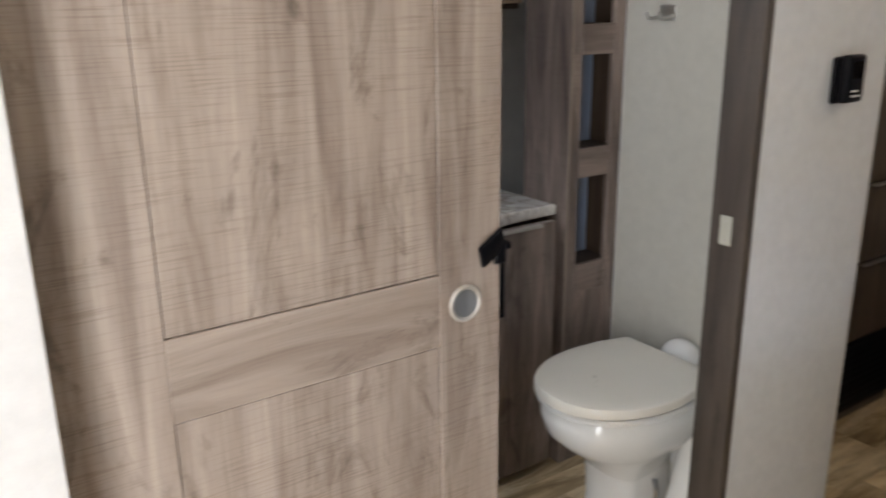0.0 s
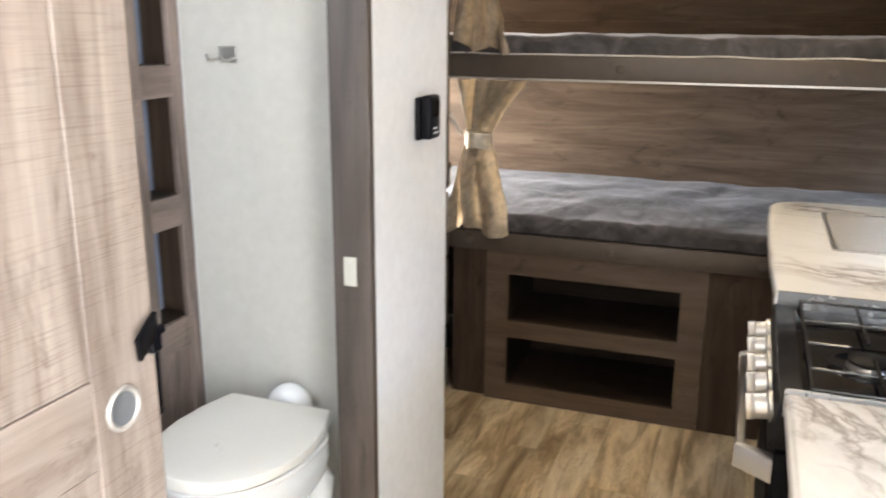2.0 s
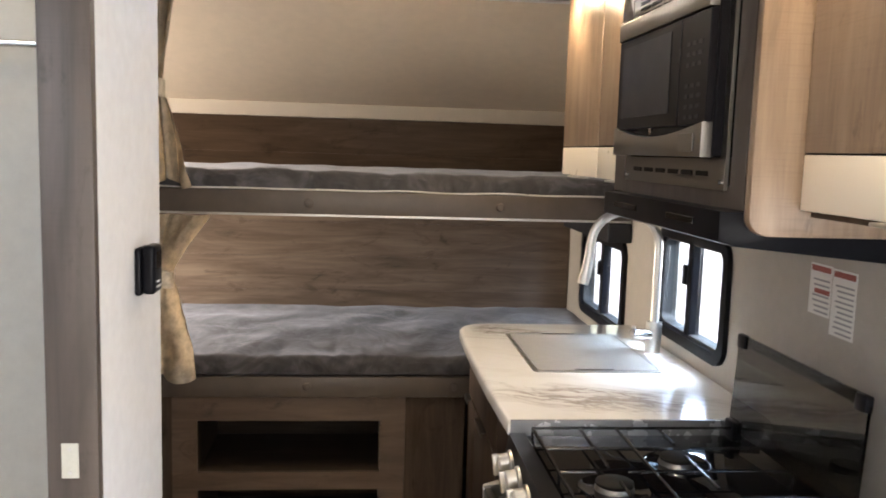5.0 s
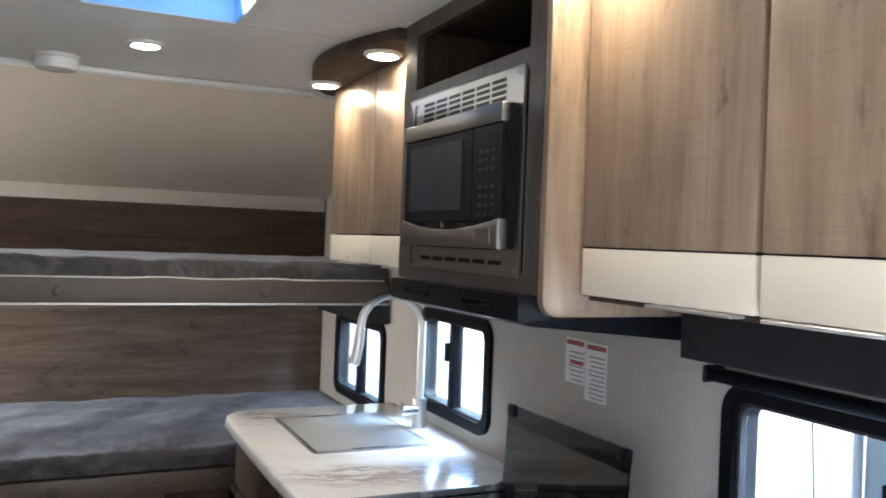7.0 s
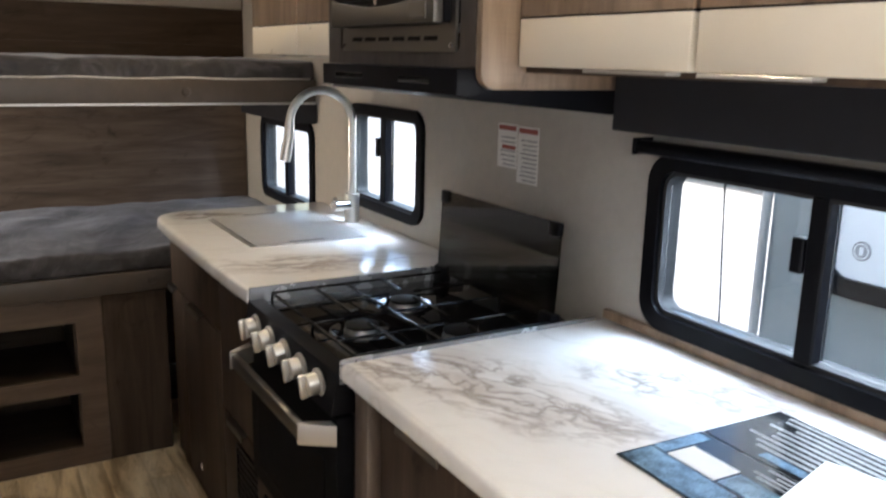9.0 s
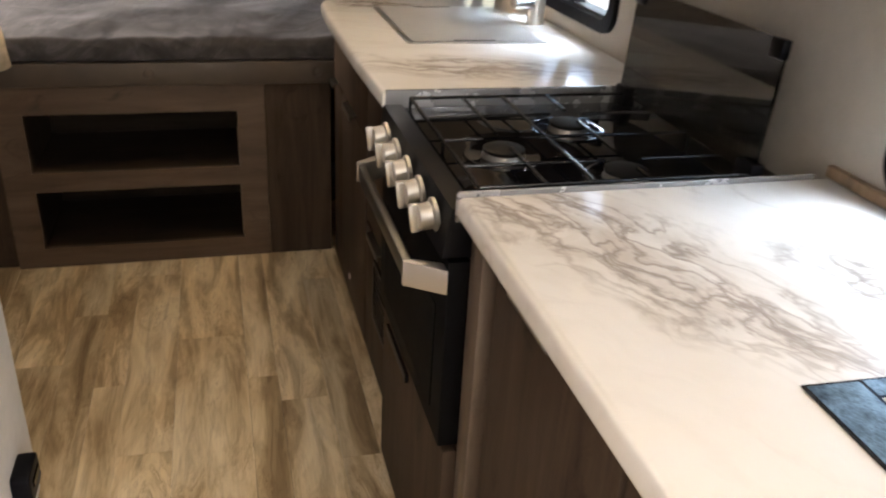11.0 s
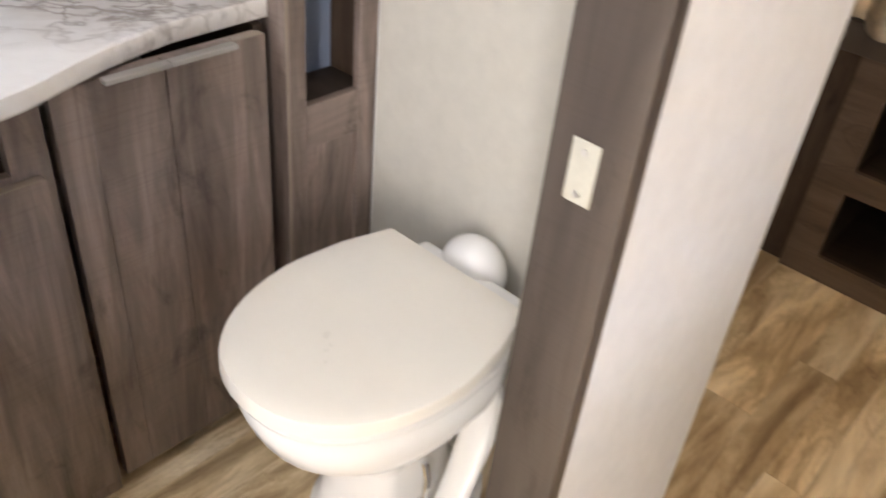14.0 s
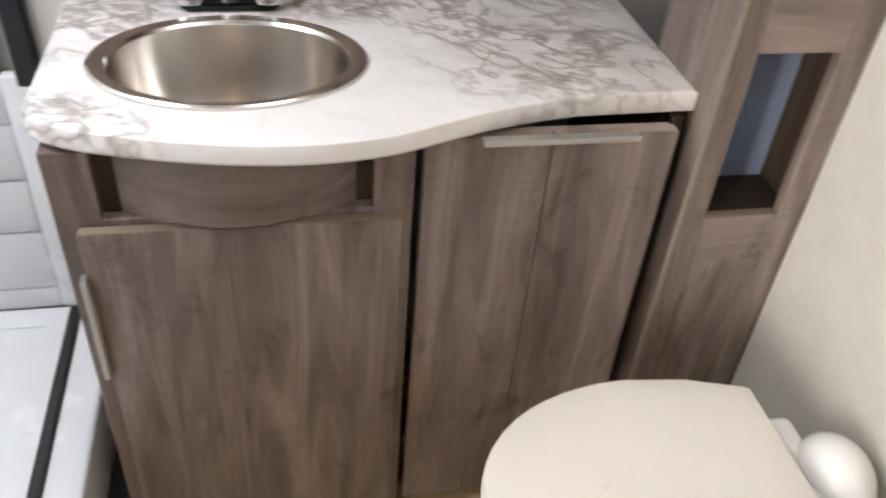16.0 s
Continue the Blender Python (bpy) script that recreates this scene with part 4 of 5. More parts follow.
def floor_grille():
    t = thing("vent_grille", (1.98, 0.2, 0.31), "black slatted vent low on the drawer cabinet", "vent")
    part("frame", ring(rrect(1.88, 2.08, 0.23, 0.40, 0.01), rrect(1.892, 2.068, 0.242, 0.388, 0.006), 0.2002, 0.207, "y"), BLACK, t)
    part("backing", bx(1.892, 2.068, 0.2002, 0.2015, 0.242, 0.388, 0), BLACK, t)
    for i in range(7):
        part("slat", bx(1.893, 2.067, 0.2018, 0.206, 0.247 + i * 0.0205, 0.256 + i * 0.0205, 0.001), BLACK, t)


floor_grille()


def top_piece(poly):
    return prism(poly, 0.865, 0.905, "z", 0.011, 3)


def far_top():
    r = 0.11
    poly = [(1.818, 0.242), (1.818, KY + 0.004), (2.88, KY + 0.004)]
    poly += [(2.88 - r + r * math.cos(radians(a)), 0.245 - r + r * math.sin(radians(a))) for a in range(0, 91, 10)]
    poly += [(2.60, 0.25), (2.35, 0.252), (2.1, 0.25)]
    return top_piece(poly)


solo("sink_worktop", far_top(), MARBLE_SINK, "white grey-veined worktop with rounded corner round the sink", "worktop")
solo("range_worktop", top_piece([(0.40, 0.236), (0.40, KY + 0.004), (1.28, KY + 0.004), (1.28, 0.236)]), MARBLE_RANGE, "white grey-veined worktop beside the range", "worktop")
setting("trim_counter", bx(0.40, 1.28, KY + 0.0005, KY + 0.014, 0.9055, 0.925, 0.002), WOOD_UPPER, "thin wood strip where worktop meets wall", "trim")


def sink():
    t = thing("kitchen_sink", (2.47, -0.08, 0.905), "grey flush sink cover over the kitchen sink", "sink")
    part("rim", ring(rrect(2.228, 2.718, -0.270, 0.100, 0.02), rrect(2.238, 2.708, -0.260, 0.090, 0.015), 0.9045, 0.9072, "z"), STEEL, t)
    part("cover", prism(rrect(2.240, 2.706, -0.258, 0.088, 0.014), 0.9035, 0.9085, "z", 0.001), COVER, t, "grey glass sink cover with a finger slot")
    part("finger_slot", prism(rrect(2.244, 2.252, -0.13, -0.02, 0.003), 0.9086, 0.9092, "z"), BLACK, t)
    part("finger_slot", prism(rrect(2.694, 2.702, -0.13, -0.02, 0.003), 0.9086, 0.9092, "z"), BLACK, t)


sink()


def kitchen_tap():
    t = thing("kitchen_tap", (2.47, -0.318, 0.905), "tall chrome gooseneck kitchen tap with pull-down spray", "tap")
    x, y = 2.47, -0.318
    part("base", rod((x, y, 0.905), (x, y, 1.0), 0.024, 24), NICKEL, t)
    arc = [(x, y, 1.0), (x, y, 1.12), (x, y, 1.22)]
    for a in range(0, 181, 12):
        arc.append((x, y + 0.105 - 0.105 * math.cos(radians(a)), 1.235 + 0.10 * math.sin(radians(a))))
    part("spout", tube(arc, 0.0135, 16), NICKEL, t)
    part("spray_head", tube([(x, y + 0.21, 1.24), (x, y + 0.214, 1.19), (x, y + 0.225, 1.135), (x, y + 0.23, 1.115)], [0.0145, 0.0165, 0.018, 0.017], 16), NICKEL, t)
    part("handle", merge(rod((x - 0.005, y + 0.015, 0.962), (x - 0.02, y + 0.075, 0.965), 0.017, 18), rod((x - 0.018, y + 0.065, 0.97), (x - 0.06, y + 0.085, 0.995), 0.007, 12)), CHROME, t)


kitchen_tap()


def cooker():
    t = thing("gas_range", (1.55, -0.05, 0), "black gas range with steel trim and raised smoked glass lid", "range")
    x0, x1, yb, yf = 1.288, 1.812, KY + 0.01, 0.235
    part("body", bx(x0, x1, yb, yf - 0.03, 0.44, 0.86, 0.003), BLACK, t)
    part("plinth", bx(x0, x1, yb, yf - 0.05, 0.0, 0.439, 0.002), WOOD_DARK, t)
    part("cooktop", prism(rrect(x0 + 0.002, x1 - 0.004, yb + 0.02, yf - 0.005, 0.012), 0.861, 0.875, "z", 0.004), BLACK_GLOSS, t, "glossy black enamel cooktop")
    for a, b in ((x0 - 0.0065, x0 - 0.001), (x1 - 0.003, x1 + 0.005)):
        part("side_trim", bx(a, b, yb + 0.02, yf + 0.002, 0.862, 0.9085, 0.0008), STRIP, t, "steel side trim strip")
    # control panel leans back a little
    part("control_panel", prism([(yf - 0.03, 0.80), (yf + 0.018, 0.80), (yf + 0.006, 0.880), (yf - 0.03, 0.880)], x0, x1, "x", 0.003), BLACK, t)
    for i in range(5):
        x = 1.352 + 0.0935 * i * 0.99
        base = Matrix.Translation((x, yf + 0.012, 0.846)) @ Euler((radians(-98), 0, 0)).to_matrix().to_4x4()
        k = part("knob", moved(lathe([(0.0, 0.0), (0.026, 0.0), (0.027, 0.006), (0.0215, 0.009), (0.021, 0.028), (0.018, 0.031), (0.0, 0.031)], 28), base), ALU, t, "pale metallic knob")
        part("grip", moved(bx(-0.0055, 0.0055, -0.0235, 0.0235, 0.028, 0.043, 0.003, 2), base), ALU, k)
    door = part("oven_door", merge(bx(x0 + 0.004, x1 - 0.004, yf - 0.03, yf + 0.006, 0.445, 0.792, 0.004, 2)), BLACK_DULL, t, "black oven door")
    part("oven_window", bx(x0 + 0.06, x1 - 0.06, yf + 0.0062, yf + 0.0085, 0.49, 0.69, 0.001), BLACK_DULL, door, "dark glass oven window")
    part("handle", bx(x0 + 0.0505, x1 - 0.0505, yf + 0.048, yf + 0.064, 0.742, 0.774, 0.004, 2), OVEN_STEEL, door, "long metal bar handle")
    for k, e in ((x0, 1), (x1, -1)):
        poly = [(k + e * 0.002, yf + 0.0065), (k + e * 0.043, yf + 0.066), (k + e * 0.05, yf + 0.066), (k + e * 0.05, yf + 0.047), (k + e * 0.03, yf + 0.0065)]
        part("handle_end", prism(poly, 0.737, 0.779, "z", 0.002), ALU, door, "pale slanted handle end block")
    part("drawer_front", bx(x0 + 0.004, x1 - 0.004, yf - 0.03, yf - 0.004, 0.02, 0.432, 0.002, 2), WOOD_DARK, t, "brown lower panel")
    # black bar for the dark slot under the oven door
    part("lower_slot", bx(1.55, 1.745, yf - 0.0038, yf + 0.004, 0.392, 0.414, 0.002), BLACK, t)
    # burners: a dish in the enamel, a bright ring and a dull cap
    for x, y, r in ((1.505, 0.092, 0.040), (1.632, -0.078, 0.040), (1.385, -0.078, 0.040)):
        b = part("burner", moved(lathe([(r * 1.75, 0.0), (r * 1.7, 0.0035), (r * 1.5, 0.0028), (r * 1.3, 0.0008), (0.0, 0.0006)], 36), Matrix.Translation((x, y, 0.8752))), BLACK_GLOSS, t, "glossy black burner dish")
        part("burner_ring", moved(lathe([(0.0, 0.0), (r * 0.95, 0.0), (r * 0.93, 0.004), (r * 0.82, 0.010), (0.0, 0.010)], 32), Matrix.Translation((x, y, 0.8762))), OVEN_STEEL, b, "dark steel burner ring")
        part("burner_cap", moved(lathe([(0.0, 0.0), (r * 0.9, 0.0), (r * 0.9, 0.005), (r * 0.8, 0.007), (0.0, 0.008)], 32), Matrix.Translation((x, y, 0.8864))), BURNER, b, "dull grey burner cap")
    # wire grate: a rim, ribs and fingers that reach over the burners
    z = 0.902
    ga, gb, ya, yb2 = 1.312, 1.775, -0.27, 0.195
    bars = []

    def bar(p, q, r=0.0032):
        if abs(p[0] - q[0]) < 1e-6:
            bars.append(tube([(*p, z), (*q, z)], r, 8))
        else:
            bars.append(bx(min(p[0], q[0]), max(p[0], q[0]), p[1] - 0.003, p[1] + 0.003, z - 0.003, z + 0.003, 0.001))

    for p, q in (((ga, ya), (gb, ya)), ((ga, yb2), (gb, yb2)), ((ga, ya), (ga, yb2)), ((gb, ya), (gb, yb2)), ((ga, 0.009), (gb, 0.009))):
        bar(p, q)
    for x in (1.40, 1.648):
        bar((x, 0.2 - 0.005), (x, -0.045))
        bar((x, -0.11), (x, ya))
    bar((1.524, yb2), (1.524, 0.125))
    bar((1.524, 0.06), (1.524, ya))
    for p, q in (((ga, 0.09), (1.476, 0.09)), ((1.55, 0.091), (gb, 0.091)), ((ga, -0.084), (1.36, -0.084)), ((1.442, -0.084), (1.604, -0.084)), ((1.672, -0.086), (gb, -0.086))):
        bar(p, q)
    for x in (ga, 1.524, gb):
        for y in (ya, yb2):
            bars.append(rod((x, y, 0.875), (x, y, z), 0.0032, 8))
    part("grate", merge(*bars), BLACK_METAL, t, "black wire pan support")
    # lid raised against the wall
    tip = Matrix.Translation((0, -0.268, 0.897)) @ Euler((radians(3), 0, 0)).to_matrix().to_4x4()
    lid = part("lid", moved(prism(rrect(x0 + 0.03, x1 - 0.005, 0.0, 0.215, 0.016), -0.003, 0.003, "y"), tip), SMOKED, t, "smoked glass lid, raised")
    for x in (x0 + 0.03, x1 - 0.04):
        part("pad", moved(bx(x, x + 0.034, -0.007, 0.009, 0.185, 0.216, 0.004, 2), tip), BLACK, lid)
        part("hinge", moved(bx(x - 0.01, x + 0.036, -0.012, 0.014, -0.022, 0.02, 0.004, 2), tip), BLACK, lid)


cooker()


def uppers():
    z0, yf = 1.425, -0.05
    for a, b, h0, h1 in ((0.785, 1.183, 0.815, 0.99), (0.39, 0.785, 0.592, 0.763)):
        t = thing("upper_cabinet", ((a + b) / 2, -0.2, z0), "wood-grain wall cabinet with a cream lower band", "cabinet", "kitchen wall cabinets")
        part("body", bx(a + 0.0005, b - 0.0005, KY + 0.003, yf - 0.02, z0 - 0.005, CEIL - 0.002, 0.0015), WOOD_DARK, t)
        d = part("door", bx(a + 0.006, b - 0.006, yf - 0.018, yf, 1.5115, CEIL - 0.012, 0.002, 2), WOOD_UPPER, t)
        part("band", bx(a + 0.006, b - 0.006, yf - 0.018, yf, z0 + 0.005, 1.509, 0.002, 2), CREAM, t, "cream gloss lower band")
        part("band_joint", bx(a + 0.006, b - 0.006, yf - 0.016, yf - 0.004, 1.508, 1.513, 0.0), BLACK, t)
        part("handle", bx(h0, h1, yf - 0.014, yf + 0.014, z0 - 0.001, z0 + 0.004, 0.001), ALU, t, "thin pale metal edge pull")


uppers()


def oven_cabinet():
    """Deeper cabinet that holds the microwave."""
    t = thing("microwave_cabinet", (1.5, -0.15, 1.42), "dark wood cabinet with open top shelf around the microwave", "cabinet")
    x0, x1, yf = 1.205, 1.845, 0.02
    poly = [(KY + 0.003, CEIL - 0.002), (KY + 0.003, 1.39), (yf - 0.03, 1.39)]
    poly += [(yf - 0.03 + 0.03 * math.sin(radians(a)), 1.42 - 0.03 * math.cos(radians(a))) for a in range(0, 91, 15)] + [(yf, CEIL - 0.002)]
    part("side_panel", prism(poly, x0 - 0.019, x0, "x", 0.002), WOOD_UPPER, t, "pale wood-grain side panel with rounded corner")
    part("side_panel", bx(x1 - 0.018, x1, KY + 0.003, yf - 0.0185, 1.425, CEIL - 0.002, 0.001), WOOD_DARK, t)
    us, vs = [x0 + 0.001, x0 + 0.052, x1 - 0.07, x1], [1.425, 1.458, 1.822, 1.86, 1.985, CEIL - 0.002]
    part("front_frame", slab(us, vs, [(us[1], us[2], 1.86, 1.985), (us[1], us[2], 1.458, 1.822)], yf - 0.018, yf, "y"), WOOD_GREY, t)
    # inside of the open shelf coloured near black for its shade
    part("top", bx(x0 + 0.007, x1 - 0.019, KY + 0.013, yf - 0.0185, CEIL - 0.012, CEIL - 0.003, 0), WOOD_INSIDE_SHADE, t)
    part("shelf", bx(x0 + 0.001, x1 - 0.019, KY + 0.003, yf - 0.0185, 1.838, 1.856, 0), WOOD_INSIDE_SHADE, t)
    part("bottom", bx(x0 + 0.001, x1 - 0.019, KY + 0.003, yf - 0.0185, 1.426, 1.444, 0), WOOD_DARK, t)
    # added sheet that darkens the pale panel's inner face
    part("shade_liner", bx(x0 + 0.0005, x0 + 0.006, KY + 0.013, yf - 0.019, 1.857, CEIL - 0.003, 0), WOOD_INSIDE_SHADE, t)
    part("back", bx(x0 + 0.001, x1 - 0.019, KY + 0.003, KY + 0.012, 1.445, CEIL - 0.002, 0), WOOD_INSIDE_SHADE, t)


oven_cabinet()


def microwave():
    t = thing("microwave", (1.5, -0.1, 1.45), "black and steel built-in microwave with vented trim kit", "microwave")
    x0, x1, y = 1.262, 1.748, 0.021
    us, vs = [x0, x0 + 0.05, x1 - 0.03, x1], [1.452, 1.50, 1.765, 1.83]
    kit = part("trim_kit", slab(us, vs, [(us[1], us[2], vs[1], vs[2])], y, y + 0.006, "y"), OVEN_STEEL, t, "brushed steel trim frame")
    n = 6
    w = (us[2] - us[1] - 0.02) / n
    for i in range(n):
        for k in range(4):
            a = us[1] + 0.01 + i * w
            part("vent_slot", bx(a + 0.005, a + w - 0.005, y + 0.0061, y + 0.0072, 1.775 + k * 0.0115, 1.782 + k * 0.0115, 0), BLACK, kit)
        part("vent_slot", bx(us[1] + 0.012 + i * w, us[1] + i * w + w - 0.004, y + 0.0061, y + 0.0072, 1.472, 1.48, 0), BLACK, kit)
    for x, z in ((x0 + 0.012, 1.817), (x1 - 0.012, 1.817), (x0 + 0.012, 1.464), (x1 - 0.012, 1.464)):
        part("screw", rod((x, y + 0.006, z), (x, y + 0.0085, z), 0.004, 10), CHROME, kit)
    b0, b1 = 1.278, 1.730
    part("body", bx(b0, b1, KY + 0.05, y + 0.022, 1.502, 1.763, 0.003), BLACK, t)
    f = y + 0.036
    part("top_band", bx(b0, b1, y + 0.0225, f + 0.004, 1.728, 1.763, 0.003, 2), OVEN_STEEL, t, "steel band above the door")
    part("door", bx(b0 + 0.118, b1, y + 0.0225, f, 1.552, 1.727, 0.002), BLACK, t, "black glass door")
    part("window", bx(b0 + 0.16, b1 - 0.03, f + 0.0002, f + 0.0015, 1.575, 1.712, 0.0), DARK_GREY, t)
    pan = part("control_panel", bx(b0, b0 + 0.116, y + 0.0225, f, 1.552, 1.727, 0.002), BLACK, t)
    for r in range(8):
        for c in range(3):
            if r == 4:
                continue
            part("key", bx(b0 + 0.026 + c * 0.024, b0 + 0.040 + c * 0.024, f + 0.0002, f + 0.0012, 1.562 + r * 0.0165, 1.568 + r * 0.0165, 0), DARK_GREY, pan)
    # bowed lower band
    k = 14
    up = [(b0 + (b1 - b0) * i / k, 1.556 - 0.020 * math.sin(math.pi * i / k)) for i in range(k + 1)]
    part("lower_band", prism([(b0, 1.502), *up, (b1, 1.502)][::-1], y + 0.0225, f + 0.005, "y", 0.002), OVEN_STEEL, t, "bowed steel band below the door")
    part("release_button", bx(b0 + 0.025, b0 + 0.088, f + 0.005, f + 0.008, 1.509, 1.540, 0.002), OVEN_STEEL, t)
    part("badge", rod((b0 + 0.24, f, 1.546), (b0 + 0.24, f + 0.0025, 1.546), 0.006, 16), CHROME, t)


microwave()


def hood():
    t = thing("range_hood", (1.5, -0.15, 1.37), "slim black range hood under the microwave cabinet", "hood")
    part("shell", prism([(KY + 0.004, 1.335), (0.03, 1.372), (0.055, 1.38), (0.055, 1.424), (KY + 0.004, 1.424)], 1.207, 1.80, "x", 0.003), BLACK, t)
    part("switch_strip", bx(1.30, 1.42, 0.0552, 0.0575, 1.396, 1.408, 0.001), BLACK_GLOSS, t)
    part("switch_strip", bx(1.58, 1.72, 0.0552, 0.0575, 1.396, 1.408, 0.001), BLACK_GLOSS, t)


hood()
solo("valance", bx(0.39, 1.172, -0.285, -0.265, 1.318, 1.4195, 0.002), DARK_GREY, "charcoal valance board under the wall cabinets", "valance")


def far_cabinet():
    t = thing("upper_cabinet", (2.33, -0.2, 1.43), "wood-grain wall cabinet beside the bunk with cream band", "cabinet", "kitchen wall cabinets")
    x0, x1, yf, z0 = 1.85, 2.645, -0.05, 1.44
    part("body", bx(x0, x1, KY + 0.003, yf - 0.02, z0 - 0.002, CEIL - 0.002, 0.0015), WOOD_DARK, t)
    for a, b in ((1.86, 2.243), (2.249, 2.64)):
        part("door", bx(a, b, yf - 0.018, yf, 1.526, CEIL - 0.03, 0.0025, 2), WOOD_UPPER, t)
        part("band", bx(a, b, yf - 0.018, yf, z0, 1.522, 0.002, 2), CREAM, t, "cream gloss lower band")
        part("handle", bx(a + 0.12, a + 0.26, yf - 0.014, yf + 0.014, z0 - 0.006, z0 - 0.001, 0.001), ALU, t, "thin pale metal edge pull")


far_cabinet()


def puck(x, y, z, r=0.035, name="ceiling_light", mat=None, group="ceiling lights"):
    t = thing(name, (x, y, z), "round warm ceiling downlight, lit", "lamp", group)
    part("bezel", moved(lathe([(0.0, 0.0), (r * 1.3, 0.0), (r * 1.32, -0.006), (r * 1.05, -0.011), (r, -0.008)], 32), Matrix.Translation((x, y, z))), TRIM, t)
    part("lens", moved(lathe([(r, -0.007), (r * 0.8, -0.012), (0.0, -0.014)], 28), Matrix.Translation((x, y, z))), mat or LAMP_GLOW, t, "glowing warm lens")


def cove():
    t = thing("cabinet_cornice", (2.3, 0.0, CEIL - 0.04), "dark bowed cornice with two lamps over the wall cabinet", "cornice")
    arc = [(1.86 + 0.87 * k / 24, -0.045 + 0.16 * math.sin(math.pi * (0.14 + 0.86 * k / 24)) ** 0.8) for k in range(25)]
    part("board", prism([(1.86, KY + 0.01), *arc, (2.73, KY + 0.01)][::-1], CEIL - 0.03, CEIL - 0.0005, "z", 0.003), WOOD_DARK, t)


cove()
puck(2.52, 0.02, CEIL - 0.0305, 0.038, "cabinet_light", CABINET_GLOW, "cabinet lights")
puck(2.02, 0.015, CEIL - 0.0305, 0.038, "cabinet_light", CABINET_GLOW, "cabinet lights")
puck(2.40, 0.565, CEIL - 0.0005, 0.036)
puck(1.07, 0.01, CEIL - 0.0005, 0.036, mat=CABINET_GLOW)
# added downlight, never in view, that brightens the sliding door
puck(0.3, 0.5, CEIL - 0.0005, 0.036)
puck(1.63, 1.42, CEIL - 0.0005, 0.032, mat=WASH_GLOW)


def smoke_alarm():
    t = thing("smoke_alarm", (2.73, 0.788, CEIL - 0.04), "round white smoke alarm on the ceiling", "alarm")
    m = Matrix.Translation((2.73, 0.788, CEIL - 0.0005))
    part("base", moved(lathe([(0.0, 0.0), (0.068, 0.0), (0.068, -0.01), (0.064, -0.012)], 36), m), TRIM, t)
    part("cover", moved(lathe([(0.063, -0.011), (0.064, -0.03), (0.055, -0.042), (0.03, -0.046), (0.0, -0.046)], 36), m), PORCELAIN, t)


smoke_alarm()


def roof_vent():
    t = thing("roof_vent", (1.86, 0.56, CEIL), "square white roof vent with sky blue coloured into its dome", "vent")
    a, b, c, d = VENT
    part("frame", ring(rrect(a - 0.025, b + 0.025, c - 0.025, d + 0.025, 0.012), rrect(a + 0.004, b - 0.004, c + 0.004, d - 0.004, 0.006), CEIL - 0.006, CEIL - 0.0005, "z"), TRIM, t)
    # collar's blue stands for sky light falling through the dome
    part("collar", ring(rrect(a + 0.0005, b - 0.0005, c + 0.0005, d - 0.0005, 0.006), rrect(a + 0.006, b - 0.006, c + 0.006, d - 0.006, 0.006), CEIL - 0.004, CEIL + 0.12, "z"), SKY_TINT, t, "inner collar coloured blue as if lit by the sky")
    dome = part("dome", moved(prism(rrect(a - 0.02, b + 0.02, c - 0.02, d + 0.02, 0.03), CEIL + 0.121, CEIL + 0.124, "z"), Matrix()), DOME, t, "vent dome, its glass coloured sky blue")
    dome.visible_shadow = False
    # never in view; added so that soft sky light reaches the washroom
    w = thing("unseen_washroom_vent", (1.3, 1.65, CEIL), "frosted roof panel, unseen, added to let light into the washroom", "vent")
    part("dome", bx(1.08, 1.52, 1.43, 1.87, CEIL + 0.062, CEIL + 0.068, 0.001), FROST, w)


roof_vent()


# ---- windows ----
def window(name, box, split, label):
    a, b, c, d = box
    w = thing(name, ((a + b) / 2, KY, c), label, "window", kind="structure")
    r = 0.06
    part("window_frame", ring(rrect(a, b, c, d, r, 8), rrect(a + 0.033, b - 0.033, c + 0.033, d - 0.033, r * 0.6, 8), KY - 0.045, KY + 0.014, "y"), BLACK, w, "black rounded window frame")
    part("inner_trim", ring(rrect(a + 0.0335, b - 0.0335, c + 0.0335, d - 0.0335, r * 0.6, 8), rrect(a + 0.041, b - 0.041, c + 0.041, d - 0.041, r * 0.5, 8), KY - 0.04, KY + 0.004, "y"), RUBBER, w)
    part("mullion", bx(split - 0.018, split + 0.018, KY - 0.03, KY + 0.006, c + 0.034, d - 0.034, 0.003), BLACK, w, "black sliding sash bar")
    part("latch", bx(split + 0.018, split + 0.042, KY - 0.015, KY + 0.012, (c + d) / 2 + 0.01, (c + d) / 2 + 0.07, 0.003), BLACK, w)
    for u, v, y in ((a + 0.042, split - 0.019, KY - 0.02), (split + 0.019, b - 0.042, KY - 0.012)):
        g = part("pane", bx(u, v, y, y + 0.003, c + 0.042, d - 0.042, 0), GLASS, w)
        g.visible_shadow = False


window("window_1", WIN["window_1"], 2.37, "black-framed sliding window behind the kitchen tap")
window("window_2", WIN["window_2"], 0.80, "black-framed sliding window over the worktop")
window("window_3", WIN["window_3"], 3.27, "black-framed sliding window beside the lower bunk")


def roller(x0, x1, z, y, label):
    t = thing("roller_blind", ((x0 + x1) / 2, y, z), label, "blind")
    part("roll", rod((x0, y, z), (x1, y, z), 0.014, 16), BLACK, t)
    for x in (x0 - 0.004, x1 - 0.004):
        part("bracket", bx(x, x + 0.008, KY + 0.001, y + 0.016, z - 0.016, z + 0.016, 0.002), BLACK, t)


roller(0.42, 1.185, 1.284, KY + 0.035, "rolled-up black blind above the window")
roller(2.95, 3.58, 1.225, KY + 0.04, "rolled-up dark blind above the bunk window")
